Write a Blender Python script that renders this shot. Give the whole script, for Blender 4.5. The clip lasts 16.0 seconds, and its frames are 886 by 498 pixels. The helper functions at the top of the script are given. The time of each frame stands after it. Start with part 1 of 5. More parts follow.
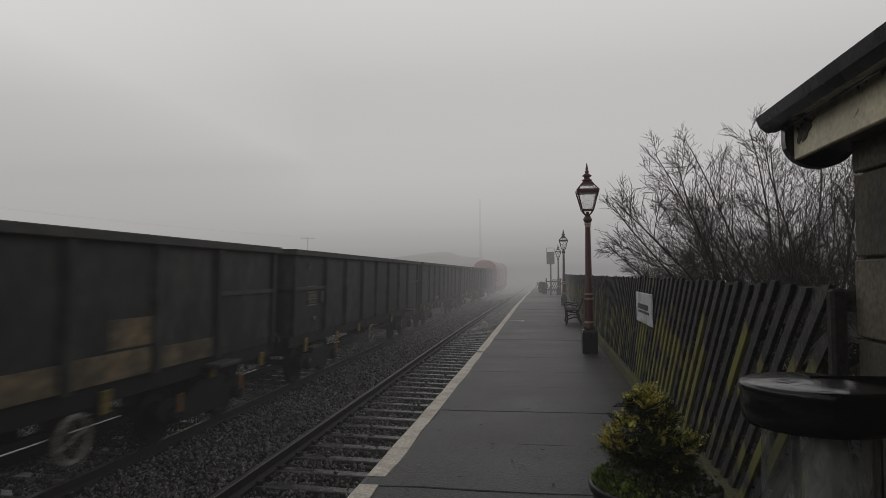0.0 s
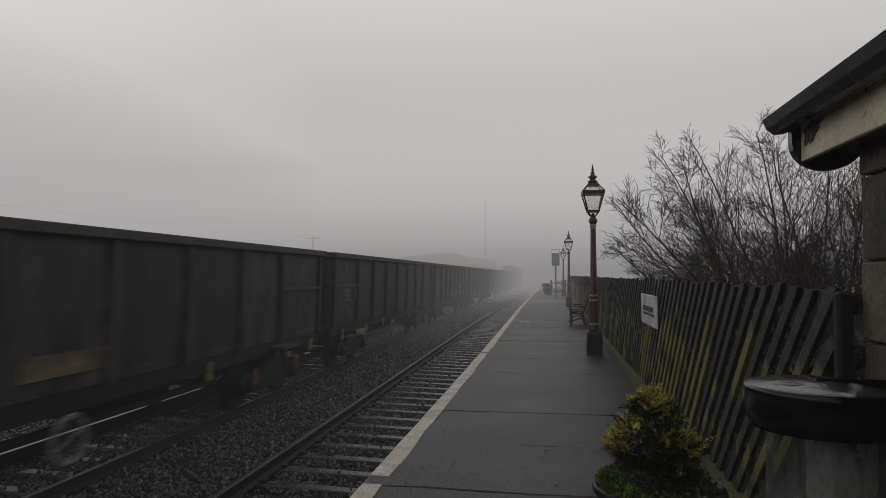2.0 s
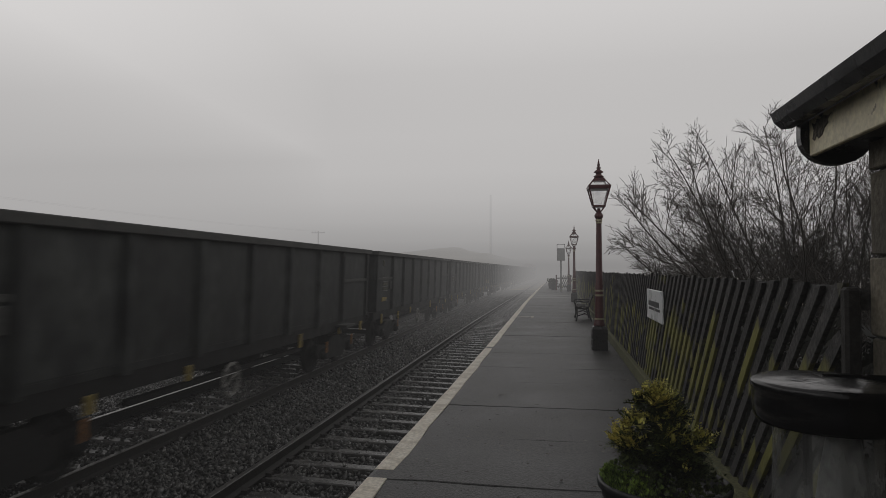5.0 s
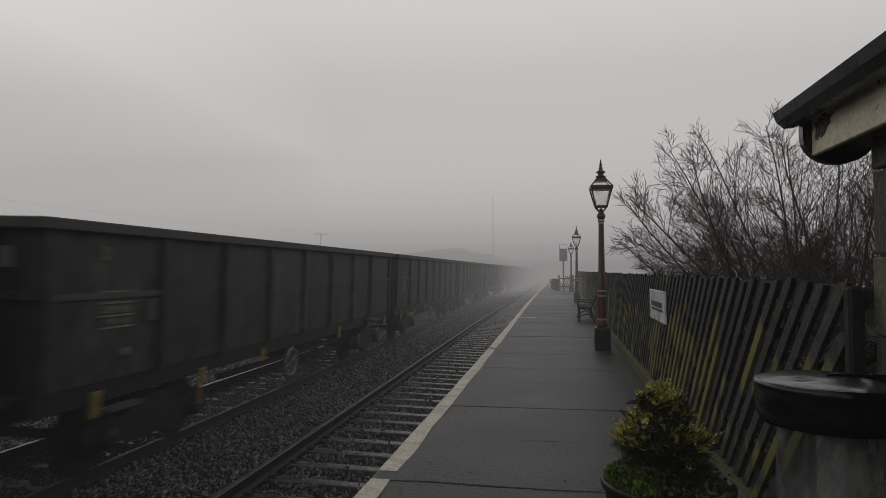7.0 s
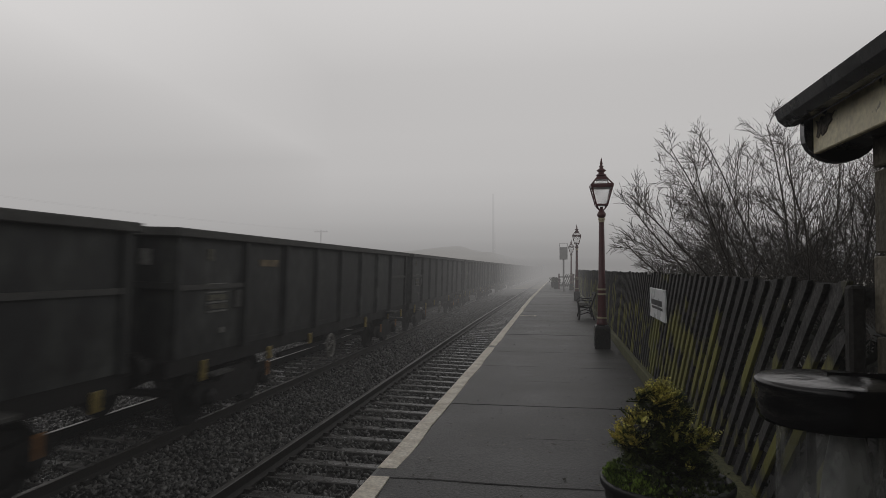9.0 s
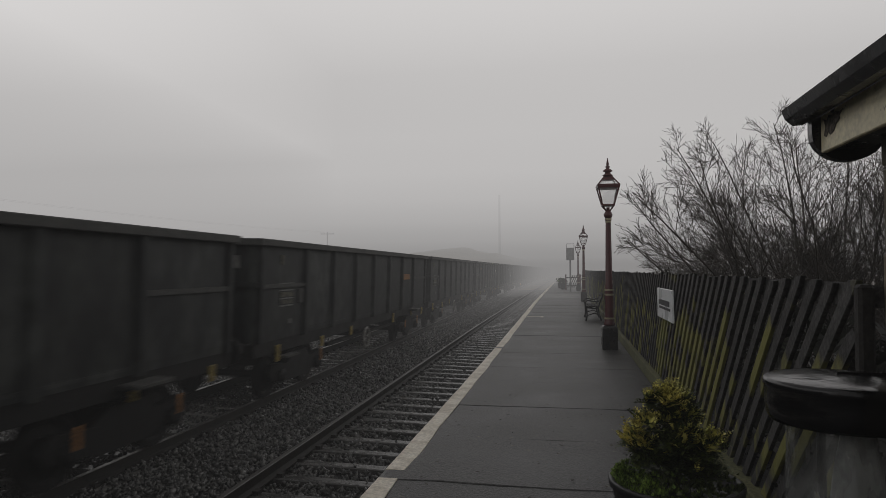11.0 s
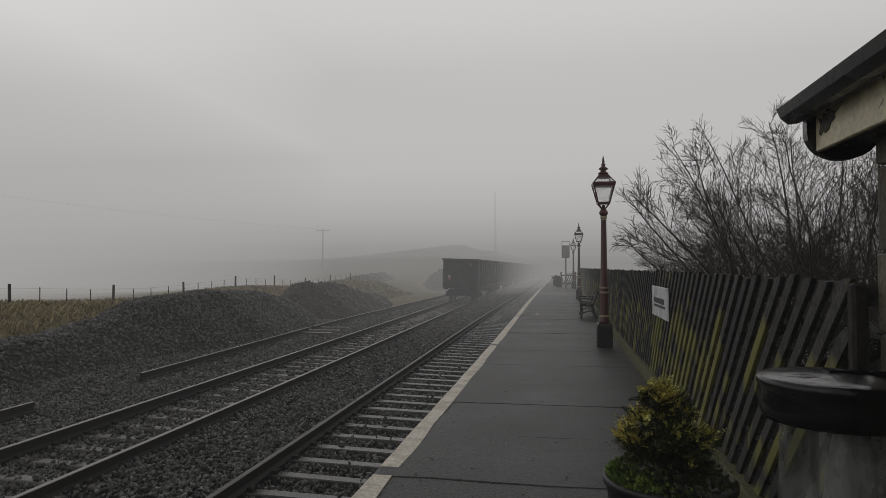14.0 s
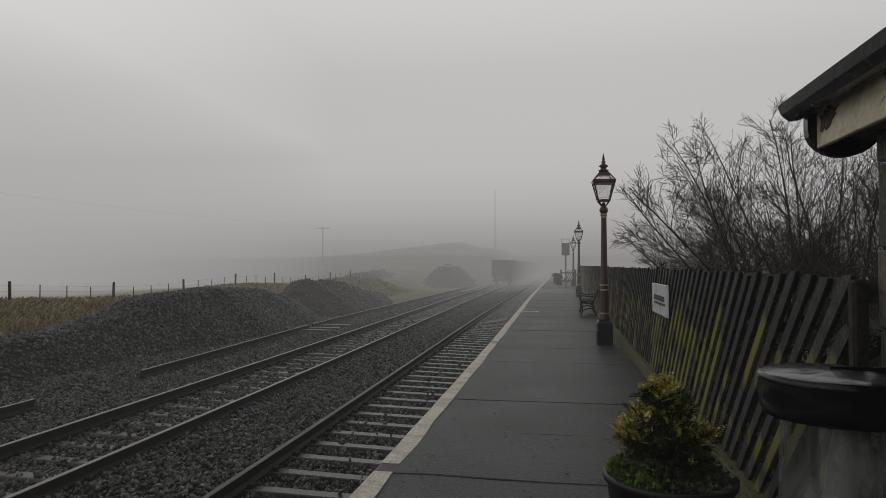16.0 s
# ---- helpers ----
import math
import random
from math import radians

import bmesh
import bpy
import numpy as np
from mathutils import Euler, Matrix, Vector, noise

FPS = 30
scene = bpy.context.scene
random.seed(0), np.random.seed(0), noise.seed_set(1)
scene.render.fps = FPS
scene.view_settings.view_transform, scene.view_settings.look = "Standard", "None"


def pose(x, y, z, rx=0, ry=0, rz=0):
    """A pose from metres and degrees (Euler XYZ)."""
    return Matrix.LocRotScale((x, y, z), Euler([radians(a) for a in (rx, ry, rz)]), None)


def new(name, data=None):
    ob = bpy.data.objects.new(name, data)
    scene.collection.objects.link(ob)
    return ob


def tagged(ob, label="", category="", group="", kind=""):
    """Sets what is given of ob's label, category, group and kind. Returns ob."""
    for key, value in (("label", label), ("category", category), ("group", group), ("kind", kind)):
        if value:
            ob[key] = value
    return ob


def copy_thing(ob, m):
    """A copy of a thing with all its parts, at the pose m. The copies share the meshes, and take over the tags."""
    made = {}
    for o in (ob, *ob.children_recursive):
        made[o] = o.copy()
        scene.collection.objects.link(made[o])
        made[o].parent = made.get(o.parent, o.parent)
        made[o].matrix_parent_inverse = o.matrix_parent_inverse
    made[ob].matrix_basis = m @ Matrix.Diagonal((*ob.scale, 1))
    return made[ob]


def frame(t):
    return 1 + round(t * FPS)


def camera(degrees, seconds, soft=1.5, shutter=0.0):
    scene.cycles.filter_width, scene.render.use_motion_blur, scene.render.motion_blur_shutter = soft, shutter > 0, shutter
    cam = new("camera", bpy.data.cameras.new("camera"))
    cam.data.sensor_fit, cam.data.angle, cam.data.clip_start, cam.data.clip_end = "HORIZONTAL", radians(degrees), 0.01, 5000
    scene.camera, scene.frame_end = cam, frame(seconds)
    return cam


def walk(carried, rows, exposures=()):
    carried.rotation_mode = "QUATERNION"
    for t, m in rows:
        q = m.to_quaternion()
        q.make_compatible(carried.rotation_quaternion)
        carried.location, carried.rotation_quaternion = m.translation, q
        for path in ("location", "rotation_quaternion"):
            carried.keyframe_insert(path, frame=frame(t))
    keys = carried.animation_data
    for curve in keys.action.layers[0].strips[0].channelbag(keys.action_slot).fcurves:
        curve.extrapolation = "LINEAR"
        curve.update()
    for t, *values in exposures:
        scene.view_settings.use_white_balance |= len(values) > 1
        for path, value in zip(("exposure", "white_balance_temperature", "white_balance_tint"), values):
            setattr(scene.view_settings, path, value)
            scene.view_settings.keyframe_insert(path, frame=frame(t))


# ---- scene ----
# ---- camera ----
cam = camera(67.6, 16.0, 0.8, 0.35)
walk(cam, [
    (0, pose(0.005, -0.007, 1.510, 92.20, 0.45, 8.97)),
    (0.5, pose(0.011, -0.005, 1.509, 91.96, 0.33, 8.97)),
    (1, pose(0.005, -0.001, 1.507, 92.09, 0.25, 9.08)),
    (1.5, pose(0.005, -0.006, 1.509, 92.27, 0.18, 9.27)),
    (2, pose(0.006, -0.006, 1.507, 92.25, 0.03, 9.39)),
    (2.5, pose(-0.000, -0.004, 1.508, 92.22, -0.06, 9.43)),
    (3, pose(-0.000, -0.006, 1.509, 92.11, -0.02, 9.60)),
    (3.5, pose(0.005, -0.005, 1.508, 92.02, 0.06, 9.72)),
    (4, pose(0.006, -0.003, 1.504, 91.82, -0.12, 9.73)),
    (6.5, pose(-0.003, -0.004, 1.505, 91.81, 0.00, 10.01)),
    (7, pose(0.003, -0.004, 1.505, 91.88, 0.10, 10.04)),
    (7.5, pose(0.005, -0.002, 1.504, 91.72, 0.16, 10.08)),
    (8, pose(0.004, 0.000, 1.502, 91.70, 0.14, 9.95)),
    (8.5, pose(0.004, -0.003, 1.501, 91.72, -0.06, 10.07)),
    (9, pose(0.002, 0.000, 1.502, 91.71, -0.11, 10.05)),
    (11.5, pose(0.001, -0.002, 1.502, 91.84, 0.18, 10.76)),
    (12, pose(0.003, -0.001, 1.501, 91.72, -0.09, 10.64)),
    (12.5, pose(0.001, 0.002, 1.501, 91.72, -0.07, 10.43)),
    (13, pose(0.003, 0.001, 1.501, 91.76, 0.07, 10.30)),
    (13.5, pose(0.003, -0.002, 1.501, 91.79, 0.18, 10.34)),
    (14, pose(0.003, 0.004, 1.502, 91.59, 0.02, 10.23)),
    (14.5, pose(0.000, -0.000, 1.500, 91.52, 0.00, 10.08)),
    (15, pose(-0.001, 0.003, 1.499, 91.30, 0.01, 10.07)),
    (15.5, pose(-0.001, 0.001, 1.500, 91.38, -0.02, 10.15)),
    (16, pose(-0.002, -0.002, 1.498, 91.38, 0.01, 10.22)),
], [(0.0, 0.0, 6515, 11.2), (12.0, 0.0, 6515, 11.2), (14.5, 0.0, 6500, 10), (16.0, 0.0, 6500, 10)])

# ---- world: daylight held in fog ----
FOG = 0.0025
BANK = 0.028
GLOW = 0.26
world = bpy.data.worlds.new("foggy_sky")
scene.world = world
world.use_nodes = True
wn = world.node_tree.nodes
wn.clear()
w_out = wn.new("ShaderNodeOutputWorld")
w_bg = wn.new("ShaderNodeBackground")
w_sky = wn.new("ShaderNodeTexSky")
w_sky.sky_type = "NISHITA"
w_sky.sun_disc = False
w_sky.sun_elevation, w_sky.sun_rotation = radians(28), radians(160)
w_bg.inputs["Strength"].default_value = 0.1
w_fog = wn.new("ShaderNodeVolumePrincipled")
w_fog.inputs["Color"].default_value = (0, 0, 0, 1)
w_fog.inputs["Density"].default_value = FOG
w_fog.inputs["Absorption Color"].default_value = (0, 0, 0, 1)
# the fog emits by itself in place of the daylight it would scatter
w_fog.inputs["Emission Strength"].default_value = FOG * GLOW
w_fog.inputs["Emission Color"].default_value = (1.0, 0.985, 0.97, 1)
wl = world.node_tree.links
wl.new(w_sky.outputs[0], w_bg.inputs["Color"])
wl.new(w_bg.outputs[0], w_out.inputs["Surface"])
wl.new(w_fog.outputs[0], w_out.inputs["Volume"])


# ---- materials ----
def material(name, colour, rough=0.8, metal=0.0, scale=3.0, vary=0.35, fine=40.0, bump=0.3, second=None, island=False, stretch=1.0):
    """A surface with blotches, grain and relief at real size."""
    m = bpy.data.materials.new(name)
    m.use_nodes = True
    n, l = m.node_tree.nodes, m.node_tree.links
    b = n["Principled BSDF"]
    b.inputs["Metallic"].default_value = metal
    co = n.new("ShaderNodeTexCoord")
    big = n.new("ShaderNodeTexNoise")
    big.inputs["Scale"].default_value, big.inputs["Detail"].default_value = scale, 6
    sm = n.new("ShaderNodeTexNoise")
    sm.inputs["Scale"].default_value, sm.inputs["Detail"].default_value = fine, 4
    mp = n.new("ShaderNodeMapping")
    mp.inputs["Scale"].default_value = (1, 1, stretch)
    l.new(co.outputs["Object"], mp.inputs[0])
    for t in (big, sm):
        l.new(mp.outputs[0], t.inputs["Vector"])
    ramp = n.new("ShaderNodeValToRGB")
    c2 = second or tuple(c * (1 - vary) for c in colour)
    ramp.color_ramp.elements[0].position, ramp.color_ramp.elements[1].position = 0.35, 0.65
    ramp.color_ramp.elements[0].color = (*c2, 1)
    ramp.color_ramp.elements[1].color = (*colour, 1)
    l.new(big.outputs["Fac"], ramp.inputs["Fac"])
    mul = n.new("ShaderNodeMix")
    mul.data_type, mul.blend_type = "RGBA", "MULTIPLY"
    mul.inputs["Factor"].default_value = 1.0
    r2 = n.new("ShaderNodeMapRange")
    r2.inputs["From Min"].default_value, r2.inputs["From Max"].default_value = 0.3, 0.7
    r2.inputs["To Min"].default_value, r2.inputs["To Max"].default_value = 1 - vary, 1 + vary * 0.6
    l.new(sm.outputs["Fac"], r2.inputs["Value"])
    l.new(ramp.outputs["Color"], mul.inputs[6])
    l.new(r2.outputs[0], mul.inputs[7])
    last = mul.outputs[2]
    if island:
        g = n.new("ShaderNodeObjectInfo") if island == "object" else n.new("ShaderNodeNewGeometry")
        r3 = n.new("ShaderNodeMapRange")
        r3.inputs["To Min"].default_value, r3.inputs["To Max"].default_value = (0.65, 1.3) if island == "object" else (0.3, 1.75)
        l.new(g.outputs["Random" if island == "object" else "Random Per Island"], r3.inputs["Value"])
        m3 = n.new("ShaderNodeMix")
        m3.data_type, m3.blend_type = "RGBA", "MULTIPLY"
        m3.inputs["Factor"].default_value = 1.0
        l.new(last, m3.inputs[6])
        l.new(r3.outputs[0], m3.inputs[7])
        last = m3.outputs[2]
    l.new(last, b.inputs["Base Color"])
    rr = n.new("ShaderNodeMapRange")
    rr.inputs["To Min"].default_value, rr.inputs["To Max"].default_value = max(0.03, rough - 0.18), min(1, rough + 0.15)
    l.new(big.outputs["Fac"], rr.inputs["Value"])
    l.new(rr.outputs[0], b.inputs["Roughness"])
    if bump:
        bp = n.new("ShaderNodeBump")
        bp.inputs["Strength"].default_value, bp.inputs["Distance"].default_value = bump, 0.01
        l.new(sm.outputs["Fac"], bp.inputs["Height"])
        l.new(bp.outputs[0], b.inputs["Normal"])
    return m


M_PLAT = material("wet_tarmac", (0.062, 0.062, 0.06), 0.5, 0, 1.1, 0.75, 55, 0.55, (0.017, 0.017, 0.019))
M_LINE = material("worn_white_paint", (0.86, 0.81, 0.71), 0.6, 0, 5, 0.25, 40, 0.4, (0.6, 0.54, 0.44))
M_BALLAST = material("ballast_stone", (0.115, 0.113, 0.106), 0.36, 0, 14, 0.4, 60, 0.5, (0.05, 0.051, 0.05), "isl")
M_GROUND = material("ballast_bed", (0.045, 0.043, 0.04), 0.9, 0, 16, 0.5, 60, 1.0, (0.015, 0.015, 0.014))
M_RAIL = material("rusty_rail_steel", (0.026, 0.023, 0.021), 0.7, 0.2, 5, 0.3, 60, 0.3)
M_SHINE = material("polished_rail_head", (0.3, 0.29, 0.28), 0.4, 0.9, 3, 0.2, 60, 0.1)
M_DULL = material("dull_rail_head", (0.11, 0.105, 0.1), 0.45, 0.4, 3, 0.3, 60, 0.1)
M_SLEEPER = material("damp_concrete_sleeper", (0.16, 0.157, 0.148), 0.4, 0, 5, 0.3, 70, 0.4, (0.13, 0.125, 0.12), "object")
M_WAGON = material("grimy_wagon_steel", (0.043, 0.046, 0.043), 0.7, 0.0, 1.7, 0.6, 7, 0.5, (0.006, 0.007, 0.008), "object", 0.5)
# a paler grey than the wagon walls
M_RIM = material("pale_grey_steel", (0.07, 0.07, 0.065), 0.8, 0.0, 2.5, 0.4, 30, 0.3, (0.045, 0.045, 0.043))
M_UNDER = material("oily_running_gear", (0.012, 0.0115, 0.011), 0.7, 0.2, 4, 0.4, 30, 0.3)
M_TAN = material("faded_tan_panel", (0.19, 0.145, 0.085), 0.8, 0, 3, 0.5, 9, 0.3, (0.07, 0.058, 0.04))
M_YELLOW = material("grubby_yellow_paint", (0.28, 0.21, 0.05), 0.6, 0, 8, 0.4, 40, 0.2)
M_ORANGE = material("grubby_orange_paint", (0.3, 0.13, 0.03), 0.6, 0, 8, 0.4, 40, 0.2)
M_PALE = material("dirty_white_stencil", (0.2, 0.2, 0.19), 0.8, 0, 9, 0.4, 40, 0.2)
M_STENCIL = material("worn_stencil_paint", (0.13, 0.125, 0.09), 0.8, 0, 9, 0.5, 25, 0.2, (0.04, 0.04, 0.035))
M_WHEELP = material("dirty_white_wheel", (0.27, 0.265, 0.245), 0.6, 0, 9, 0.4, 40, 0.2)
M_RED = material("locomotive_red_paint", (0.4, 0.02, 0.03), 0.4, 0, 2, 0.2, 30, 0.1)
M_MAROON = material("maroon_gloss_paint", (0.095, 0.022, 0.025), 0.35, 0, 6, 0.25, 50, 0.1)
M_CREAM = material("cream_paint", (0.42, 0.38, 0.26), 0.55, 0, 5, 0.25, 40, 0.2, (0.3, 0.26, 0.17))
M_BLACK = material("black_gloss_paint", (0.012, 0.012, 0.013), 0.3, 0, 6, 0.2, 50, 0.1)
# weathered timber, darkened further so rails behind the palings look shaded
M_WOOD = material("weathered_fence_timber", (0.024, 0.022, 0.02), 0.85, 0, 7, 0.4, 45, 0.5, (0.025, 0.023, 0.021), "object")
M_STONE = material("sooty_sandstone", (0.17, 0.15, 0.11), 0.85, 0, 3, 0.35, 40, 0.5, (0.075, 0.068, 0.055), "object")
M_MORTAR = material("lime_mortar", (0.12, 0.11, 0.09), 0.9, 0, 8, 0.3, 60, 0.4)
M_SLATE = material("wet_slate", (0.05, 0.052, 0.056), 0.35, 0, 4, 0.3, 40, 0.3)
M_BARK = material("wet_twig_bark", (0.035, 0.029, 0.024), 0.8, 0, 6, 0.4, 60, 0.2, (0.06, 0.05, 0.04))
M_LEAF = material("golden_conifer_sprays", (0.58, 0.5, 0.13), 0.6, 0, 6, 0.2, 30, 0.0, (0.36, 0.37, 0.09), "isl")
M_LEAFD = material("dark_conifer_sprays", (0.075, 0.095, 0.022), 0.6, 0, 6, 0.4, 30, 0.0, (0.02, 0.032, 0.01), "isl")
M_GRASS = material("dead_moor_grass", (0.37, 0.3, 0.175), 0.9, 0, 0.5, 0.3, 12, 0.5, (0.24, 0.2, 0.09), "isl")
M_FIELD = material("moorland_turf", (0.26, 0.2, 0.11), 0.95, 0, 0.15, 0.4, 6, 0.6, (0.16, 0.15, 0.07))
M_SIGN = material("white_enamel_sign", (0.72, 0.74, 0.75), 0.3, 0, 3, 0.06, 30, 0.0)
M_INK = material("black_lettering", (0.03, 0.03, 0.035), 0.5, 0, 3, 0.1, 30, 0.0)


# ---- mesh helpers ----
def box(bm, x0, x1, y0, y1, z0, z1):
    v = [bm.verts.new(p) for p in ((x0, y0, z0), (x1, y0, z0), (x1, y1, z0), (x0, y1, z0), (x0, y0, z1), (x1, y0, z1), (x1, y1, z1), (x0, y1, z1))]
    for f in ((3, 2, 1, 0), (4, 5, 6, 7), (0, 1, 5, 4), (1, 2, 6, 5), (2, 3, 7, 6), (3, 0, 4, 7)):
        bm.faces.new([v[i] for i in f])
    return v


def prism(bm, outline, axis, a, b):
    """Pushes a closed outline of 2D points along one axis from a to b."""
    put = {"x": lambda p, d: (d, p[0], p[1]), "y": lambda p, d: (p[0], d, p[1]), "z": lambda p, d: (p[0], p[1], d)}[axis]
    lo, hi = [bm.verts.new(put(p, a)) for p in outline], [bm.verts.new(put(p, b)) for p in outline]
    n = len(outline)
    bm.faces.new(lo[::-1])
    bm.faces.new(hi)
    for i in range(n):
        bm.faces.new((lo[i], lo[(i + 1) % n], hi[(i + 1) % n], hi[i]))
    return lo + hi


def lathe(bm, profile, n=16, cx=0, cy=0, turn=0.0):
    """Turns a profile of (radius, height) about the upright through cx, cy."""
    rings = []
    for r, z in profile:
        rings.append([bm.verts.new((cx + r * math.cos(turn + 2 * math.pi * i / n), cy + r * math.sin(turn + 2 * math.pi * i / n), z)) for i in range(n)])
    for a, b in zip(rings, rings[1:]):
        for i in range(n):
            bm.faces.new((a[i], a[(i + 1) % n], b[(i + 1) % n], b[i]))
    bm.faces.new(rings[0][::-1])
    bm.faces.new(rings[-1])


def tube(bm, pts, radii, n=6):
    """A round bar along points, with a radius at each."""
    rings = []
    for i, p in enumerate(pts):
        p = Vector(p)
        d = (Vector(pts[min(i + 1, len(pts) - 1)]) - Vector(pts[max(i - 1, 0)])).normalized()
        u = d.cross(Vector((0.3, 0.2, 1) if abs(d.z) < 0.9 else (1, 0.1, 0))).normalized()
        w = d.cross(u)
        rings.append([bm.verts.new(p + radii[i] * (math.cos(2 * math.pi * k / n) * u + math.sin(2 * math.pi * k / n) * w)) for k in range(n)])
    for a, b in zip(rings, rings[1:]):
        for k in range(n):
            bm.faces.new((a[k], a[(k + 1) % n], b[(k + 1) % n], b[k]))
    bm.faces.new(rings[0][::-1])
    bm.faces.new(rings[-1])


def mesh_of(name, bm, mat, bevel=0.0, smooth=False):
    if bevel:
        bmesh.ops.bevel(bm, geom=bm.edges[:], offset=bevel, segments=1, affect="EDGES", clamp_overlap=True)
    bmesh.ops.recalc_face_normals(bm, faces=bm.faces[:])
    me = bpy.data.meshes.new(name)
    bm.to_mesh(me)
    bm.free()
    for m in (mat if isinstance(mat, (list, tuple)) else [mat]):
        me.materials.append(m)
    if smooth:
        me.polygons.foreach_set("use_smooth", [True] * len(me.polygons))
    return me


def part(name, bm, mat, parent=None, label="", bevel=0.0, smooth=False, at=None):
    ob = new(name, mesh_of(name, bm, mat, bevel, smooth))
    if at is not None:
        ob.matrix_basis = at
    if parent:
        ob.parent = parent
    if label:
        ob["label"] = label
    return ob


def boxes(*bs):
    bm = bmesh.new()
    for b in bs:
        box(bm, *b)
    return bm


# ---- plan: x across (tracks at negative x), y along the line, z up from the platform ----
RAIL_Z = -0.85
CANT = 0.045
EDGE = -1.36
NEAR_TRACK, FAR_TRACK, SIDING = "near", "far", "siding"
LINE_WIDTH = 0.155
FENCE_X = 1.13
BED = -1.07


def ease(a, b, v):
    """A soft step from 0 at a to 1 at b, for numbers or arrays."""
    t = np.clip((np.asarray(v, float) - a) / (b - a), 0, 1)
    return t * t * (3 - 2 * t)


def track_x(track, y):
    """The centre line of a track, which swings gently away from the platform."""
    if track == NEAR_TRACK:
        return -2.74 - 0.24 * ease(2, 34, y)
    if track == FAR_TRACK:
        return -6.27 - 0.74 * ease(0, 60, y)
    return -9.0 - 1.0 * ease(4, 32, y)


def edge_x(y):
    """The platform's edge."""
    return EDGE - 0.2 * float(ease(6, 38, y))


def track_pose(track, y, length=1.0):
    """On a track's centre line, leaning with the cant and turned along a chord of that length."""
    x0, x1 = float(track_x(track, y)), float(track_x(track, y + length))
    return pose(x0, y, RAIL_Z + CANT / 2, 0, math.degrees(math.atan(CANT / 1.505)), -math.degrees(math.atan((x1 - x0) / length)))


def smooth(a, b, v):
    t = min(1.0, max(0.0, (v - a) / (b - a)))
    return t * t * (3 - 2 * t)


# ---- ground, fog bank and sky ----
def ground_height(x, y):
    h = BED
    bank = smooth(-14.0, -18.0, x) * 1.2 - smooth(-19.5, -40, x) * 0.9
    h += bank * (0.88 + 0.12 * math.sin(y * 0.31 + x * 0.2))
    h += smooth(74, 116, y) * (5.5 * smooth(-8.6, -12, x)) * (1 - 0.35 * smooth(-14, -50, x)) * (1 - 0.8 * smooth(-50, -140, x))
    if x > 1.5:
        h = -0.3 + 0.1 * math.sin(x + y * 0.3)
    return h


def build_ground():
    xs = [-900, -400, -200, -140, -100, -70, -50, -40, -33, -28, -25, -22, -20, -19, -18, -17, -16, -15, -14, -12, -11, -10, -9.2, -8.6, -7, -5, -3, -1.45, 1.4, 1.6, 3, 6, 12, 25, 60, 150, 400, 900]
    ys = [-900, -300, -100, -40, -20, -10, -4] + [2.5 * i for i in range(0, 48)] + [122.5, 130, 140, 170, 230, 400, 900]
    bm = bmesh.new()
    g = [[bm.verts.new((x, y, ground_height(x, y) + (0.05 * noise.noise((x, y, 0)) if x < -14 else 0))) for x in xs] for y in ys]
    for j in range(len(ys) - 1):
        for i in range(len(xs) - 1):
            f = bm.faces.new((g[j][i], g[j][i + 1], g[j + 1][i + 1], g[j + 1][i]))
            f.material_index = 1 if (-14 if ys[j] < 34 else -11 if ys[j] < 50 else -9.5) <= xs[i] < 12 and ys[j] < 85 else 0
            f.smooth = True
    ob = part("ground", bm, [M_FIELD, M_GROUND])
    tagged(ob, "rough moorland turf and dark ballast bed in fog", "ground", kind="structure")


build_ground()


def build_fog_bank(extent, density, glow, label):
    """Thicker fog over a part of the place, glowing to stand for scattered daylight."""
    m = bpy.data.materials.new("glowing_fog")
    m.use_nodes = True
    n = m.node_tree.nodes
    n.remove(n["Principled BSDF"])
    v = n.new("ShaderNodeVolumePrincipled")
    v.inputs["Color"].default_value = (0, 0, 0, 1)
    v.inputs["Absorption Color"].default_value = (0, 0, 0, 1)
    v.inputs["Density"].default_value = density
    v.inputs["Emission Strength"].default_value = density * glow
    v.inputs["Emission Color"].default_value = (1.0, 0.985, 0.97, 1)
    m.node_tree.links.new(v.outputs[0], n["Material Output"].inputs["Volume"])
    ob = part("fog_bank", boxes(extent), m)
    tagged(ob, label, "fog", kind="stuff")


# low, high, glow: emission grows with height to imitate the brighter upper fog
FOG_LAYERS = [(-3, 2.6, 0.25), (2.6, 4.2, 0.3), (4.2, 6.0, 0.37), (6.0, 8.0, 0.45), (8.0, 10.5, 0.53), (10.5, 14.0, 0.63), (14.0, 20.0, 0.72)]
for k, (low, high, light) in enumerate(FOG_LAYERS):
    build_fog_bank((-160, 120, 60 + 0.01 * k, 200, low, high - 0.01), BANK, light, "thick grey fog lying low over the line" if high < 5 else "pale fog bank hanging over the line")
build_fog_bank((-21.49, 120, 22, 59.98, -3, 19.9), 0.0075, 0.26, "thin fog drifting over the station")
build_fog_bank((-160, -21.5, -20, 59.99, -3, 12), 0.03, 0.4, "pale fog lying over the moor")


